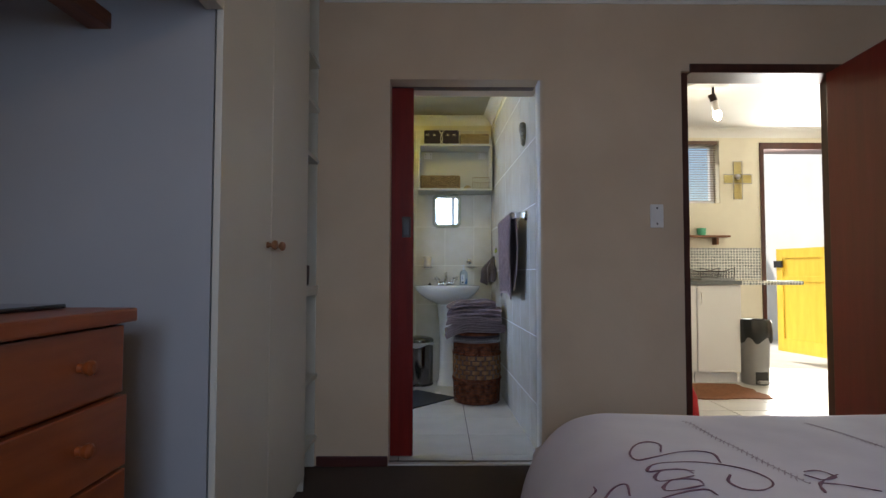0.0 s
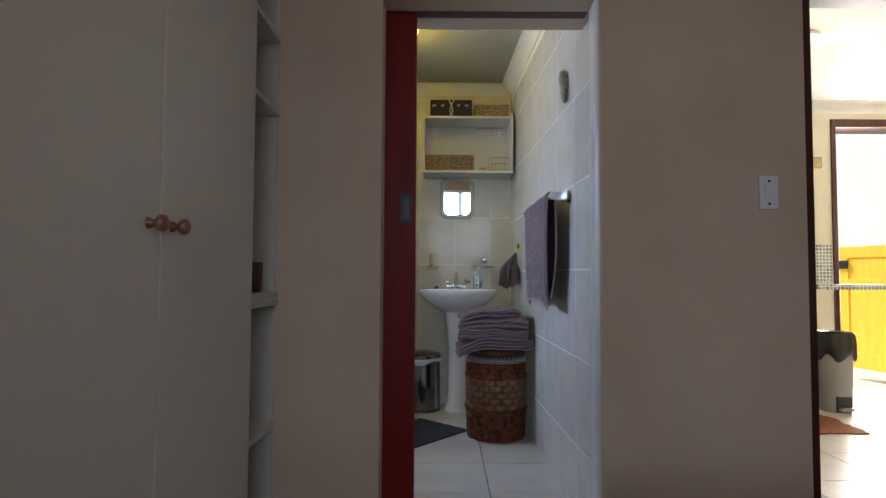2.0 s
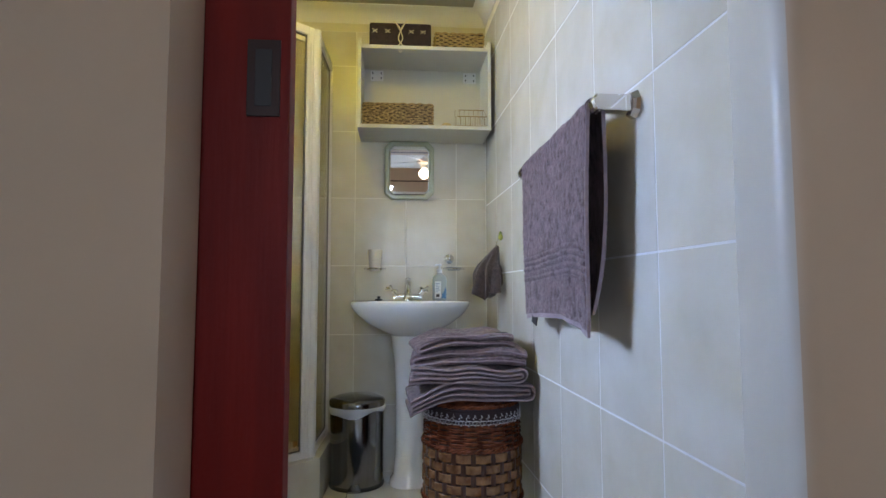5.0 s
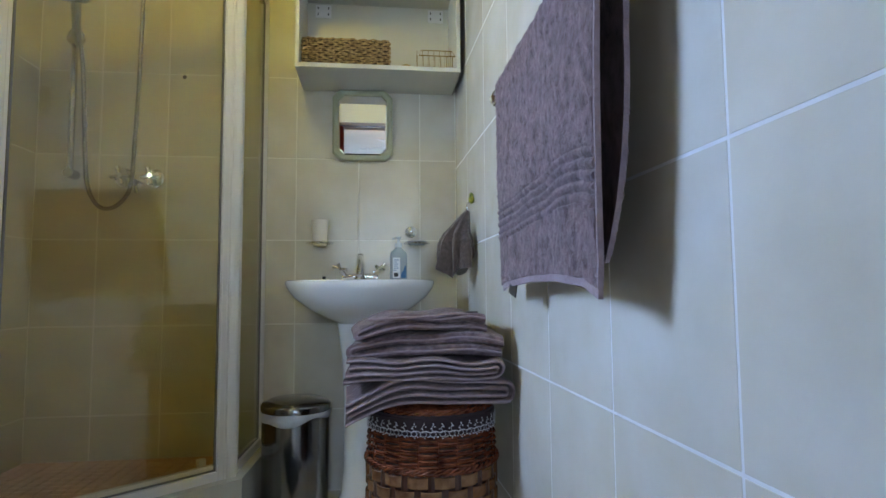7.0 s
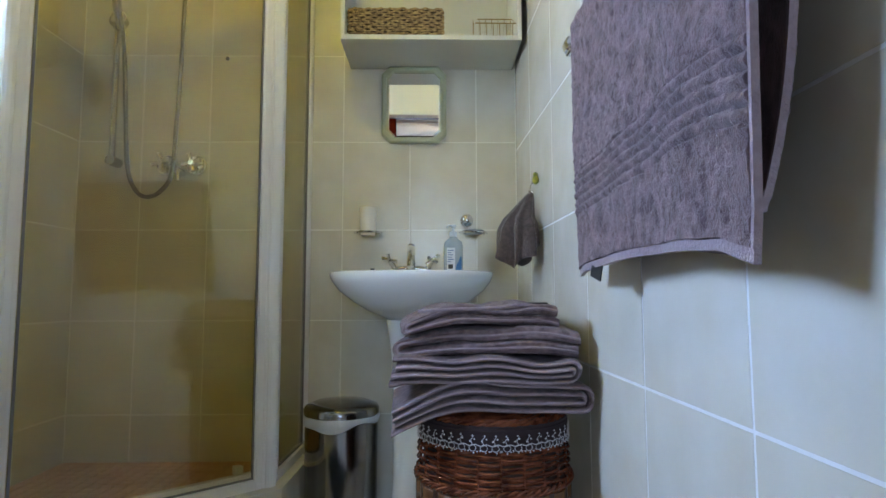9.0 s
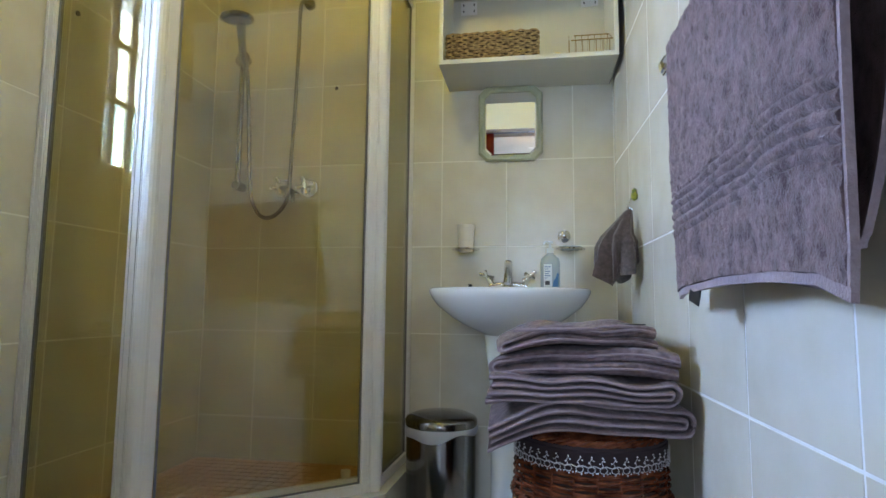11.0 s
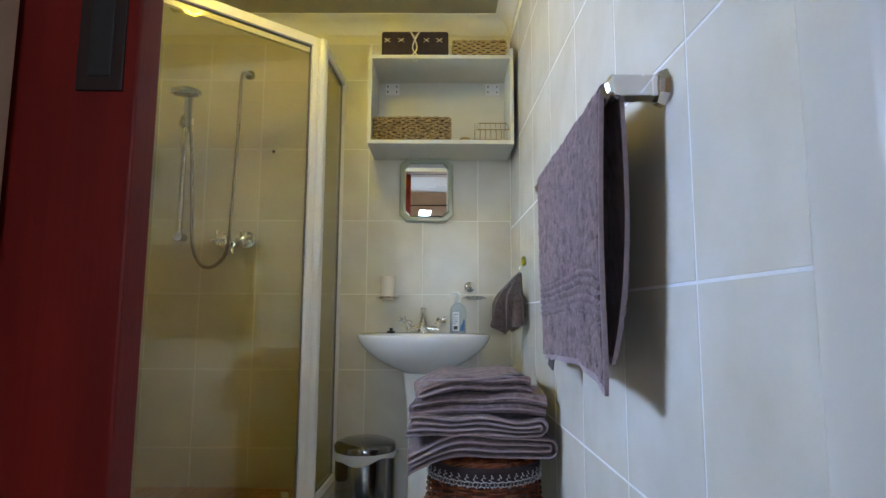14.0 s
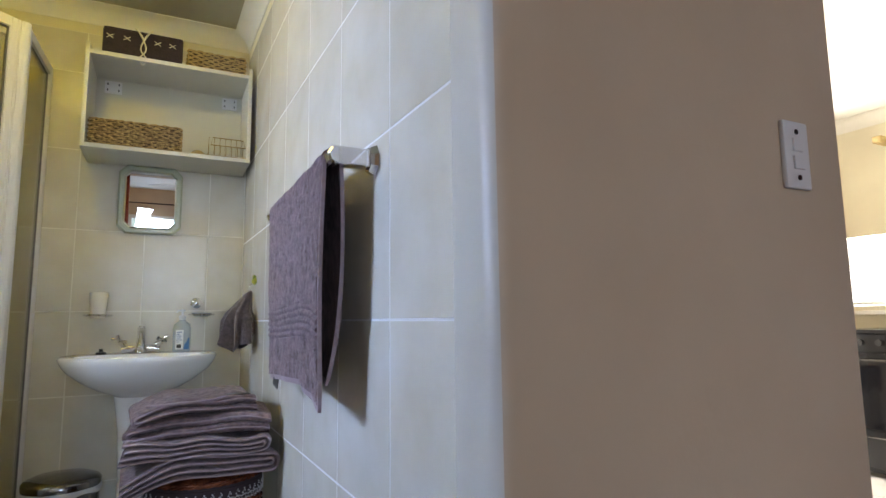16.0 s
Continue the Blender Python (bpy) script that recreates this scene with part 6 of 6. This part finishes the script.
ck = thing("cooker", (4.24, 4.52, 0), "black free-standing cooker with a glass oven door and steel handles", "cooker")
part("body", bx(0.02, 0.60, -0.30, 0.30, 0.03, 0.90, 0.004), ENAMEL, ck)
part("hob", bx(0.0, 0.60, -0.30, 0.30, 0.901, 0.925, 0.004), ENAMEL, ck)
part("control_panel", bx(0.0, 0.019, -0.30, 0.30, 0.79, 0.895, 0.003), ENAMEL, ck)
for i in range(5):
    part("control_knob", tube([(0.0, -0.23 + i * 0.11, 0.845), (-0.028, -0.23 + i * 0.11, 0.845)], 0.02, 16), BLACK, ck, smooth=True)
dr = part("oven_door", bx(0.0, 0.019, -0.295, 0.295, 0.30, 0.78, 0.003), COOKER_GLASS, ck)
part("handle", tube([(0.0, -0.25, 0.735), (-0.03, -0.25, 0.735), (-0.03, 0.25, 0.735), (0.0, 0.25, 0.735)], 0.009, 10), BRUSHED, dr)
dr = part("drawer", bx(0.0, 0.019, -0.295, 0.295, 0.06, 0.29, 0.003), ENAMEL, ck)
part("handle", tube([(0.0, -0.25, 0.255), (-0.02, -0.25, 0.255), (-0.02, 0.25, 0.255), (0.0, 0.25, 0.255)], 0.006, 10), BRUSHED, dr)
for x in (0.06, 0.55):
    for y in (-0.26, 0.26):
        part("foot", bx(x - 0.015, x + 0.015, y - 0.015, y + 0.015, 0, 0.03), BLACK, ck)
td = thing("dish_cloth", (4.20, 4.36, 0.745), "white dish cloth hanging over the cooker handle", "cloth")
part("cloth", loft([[(-0.006 + 0.004 * math.sin(20 * y), y, z) for y in np.linspace(-0.09, 0.09, 12)] + [(-0.010 + 0.004 * math.sin(20 * y), y, z) for y in np.linspace(0.09, -0.09, 12)] for z in (-0.30, -0.15, 0.0)]), LACE, td)
wl_ = thing("wooden_wall_light", (4.80, 4.60, 2.22), "small pale wooden bracket light on the kitchen wall", "wall light")
part("bracket", bx(-0.16, 0.05, -0.03, 0.03, 0.0, 0.05, 0.01), SEAGRASS_PALE, wl_)

# exterior doorway: frame, yellow stable door, yard
for n, b_ in (("exterior_frame_west", (3.345, 3.385, 5.845, 6.085, 0, 2.36)), ("exterior_frame_east", (4.262, 4.30, 5.845, 6.085, 0, 2.36)), ("exterior_frame_head", (3.385, 4.262, 5.845, 6.085, 2.29, 2.36))):
    part("door_" + n, bx(*b_, 0.004), FRAME_WOOD, kind="structure")
yd = thing("yellow_stable_door", (4.250, 6.11, 0), "yellow lower half of a stable door, opened outwards", "door", turn=102)
part("leaf", bx(0.0, 0.72, -0.02, 0.02, 0.10, 1.30, 0.003), YELLOW, yd)
for b_ in ((0.0, 0.09, 0.10, 1.30), (0.63, 0.72, 0.10, 1.30), (0.09, 0.63, 1.19, 1.30), (0.09, 0.63, 0.10, 0.25), (0.09, 0.63, 0.92, 0.98)):
    part("ledge_board", bx(b_[0], b_[1], 0.0205, 0.034, b_[2], b_[3], 0.003), YELLOW, yd)
part("latch", bx(0.62, 0.74, 0.034, 0.055, 1.08, 1.16, 0.003), BLACK, yd)
ud = thing("upper_stable_door", (4.30, 5.84, 0), "orange-brown upper half of the stable door, folded inwards", "door", turn=-80)
part("leaf", bx(0.0, 0.70, -0.02, 0.02, 0.06, 2.26, 0.003), KNOB_WOOD, ud)
# White walls added to give the open doorway its overexposed white view.
part("wall_yard", bx(0.5, 5.3, 9.4, 9.6, -0.12, 1.7), WHITEWASH, kind="structure")
part("wall_sunlit_screen", bx(5.3, 5.5, 6.1, 9.6, -0.12, 5.2), WHITEWASH, kind="structure")
pt = thing("garden_plant", (3.62, 7.6, -0.02), "small leafy green plant in a pale pot in the yard", "plant")
part("pot", lathe([(0.10, 0.0), (0.14, 0.22), (0.15, 0.24), (0.12, 0.23)], 24), CONCRETE, pt, smooth=True)
lv_, rnd = bmesh.new(), random.Random(6)
for i in range(160):
    a_, h_, r_ = rnd.uniform(0, 6.28), rnd.uniform(0.2, 0.62), rnd.uniform(0.02, 0.20)
    c_ = Vector((r_ * math.cos(a_), r_ * math.sin(a_), h_))
    u_, w_ = Vector((math.cos(a_), math.sin(a_), rnd.uniform(-0.3, 0.8))) * 0.05, Vector((-math.sin(a_), math.cos(a_), 0)) * 0.018
    q_ = [lv_.verts.new(p_) for p_ in (c_ - u_, c_ + w_, c_ + u_, c_ - w_)]
    lv_.faces.new(q_)
part("leaves", lv_, LEAF, pt, kind="stuff")
part("stem", tube([(0, 0, 0.15), (0.01, 0, 0.5)], 0.01, 6), KNOB_WOOD, pt)

# ---- tiles, last ----
meshes = {}


def tile_mesh(w, h, t, mat, bevel=0.0005):
    key = (round(w, 3), round(h, 3), mat.name)
    if key not in meshes:
        bm = bx(-w / 2, w / 2, -t, 0, -h / 2, h / 2)
        bmesh.ops.bevel(bm, geom=[e for e in bm.edges if all(abs(v.co.y + t) < 1e-6 for v in e.verts)], offset=bevel, segments=1, affect="EDGES")
        me = bpy.data.meshes.new("tile")
        bm.to_mesh(me)
        bm.free()
        me.materials.append(mat)
        meshes[key] = me
    return meshes[key]


def tile_wall(parent, origin, along, turn, joints_u, joints_z, holes=()):
    """Tiles that face -y of pose turn; origin at u = 0."""
    g = 0.0027
    for u0, u1 in zip(joints_u, joints_u[1:]):
        for z0_, z1_ in zip(joints_z, joints_z[1:]):
            spans = [(u0, u1, z0_, z1_)]
            for h in holes:
                if u1 > h[0] and u0 < h[1] and z1_ > h[2] and z0_ < h[3]:
                    spans = [s for s in ((u0, min(u1, h[0]), z0_, z1_), (max(u0, h[1]), u1, z0_, z1_), (max(u0, h[0]), min(u1, h[1]), z0_, h[2]), (max(u0, h[0]), min(u1, h[1]), h[3], z1_)) if s[1] - s[0] > 0.02 and s[3] - s[2] > 0.02]
            for a0_, a1_, b0_, b1_ in spans:
                me = tile_mesh(a1_ - a0_ - 2 * g, b1_ - b0_ - 2 * g, TILE_T, TILE)
                ob = new("tile", me)
                c_ = Vector(origin) + Vector(along) * ((a0_ + a1_) / 2)
                ob.matrix_basis = pose(c_.x, c_.y, (b0_ + b1_) / 2, 0, 0, turn)
                ob.parent = parent


TOP = 2.375
lean = math.degrees(math.atan2(E1[0] - E0[0], E1[1] - E0[1]))
step = 0.328
ju = [-0.003, *[3.533 + step * k - 3.275 for k in range(0, 6)], BATH_Y1 - 3.275]
ezs = [0.0, 0.265, 0.648, 1.030, 1.411, 1.795, 2.175, TOP]
tile_wall(bath_east, (east_x(3.275) + TILE_T, 3.275, 0), Vector((E1[0] - E0[0], E1[1] - E0[1], 0)).normalized(), -90 - lean, ju, ezs)
nzs = [0.0, 0.345, 0.714, 1.080, 1.446, 1.812, 2.178, TOP]
nu = [LEFT, *[-1.005 + 0.275 * k for k in range(0, 6)], east_x(BATH_Y1) - 0.001]
tile_wall(bath_north, (0, BATH_Y1 + TILE_T, 0), (1, 0, 0), 0, nu, nzs)
tile_wall(bath_west, (LEFT - TILE_T, 0, 0), (0, 1, 0), 90, [3.405, *[5.185 - 0.275 * k for k in range(6, -1, -1)], BATH_Y1], nzs, [(W_Y0, W_Y1, W_Z0, W_Z1)])


def floor_tiles(name, parent, xs, ys, mat, skip=lambda x, y: False):
    for x0_, x1_ in zip(xs, xs[1:]):
        for y0_, y1_ in zip(ys, ys[1:]):
            if skip((x0_ + x1_) / 2, (y0_ + y1_) / 2):
                continue
            me = tile_mesh(x1_ - x0_ - 0.005, y1_ - y0_ - 0.005, 0.004, mat, 0.001)
            ob = new("tile", me)
            ob.matrix_basis = pose((x0_ + x1_) / 2, (y0_ + y1_) / 2, -0.004, -90, 0, 0)
            ob.parent = parent


fb, fk = bpy.data.objects["floor_bathroom"], bpy.data.objects["floor_kitchen"]
floor_tiles("tile", fb, [LEFT, -0.98, -0.58, -0.18, 0.225, 0.62], [3.158, 3.29, 3.69, 4.092, 4.49, 4.89, 5.29, 5.47], FLOOR_TILE)
floor_tiles("tile", fk, [0.93, 1.345, 1.76, 2.19, 2.61, 3.03, 3.45, 3.87, 4.29, 4.71, 4.85], [3.116, 3.45, 3.865, 4.30, 4.72, 5.14, 5.56, 5.98], FLOOR_TILE)
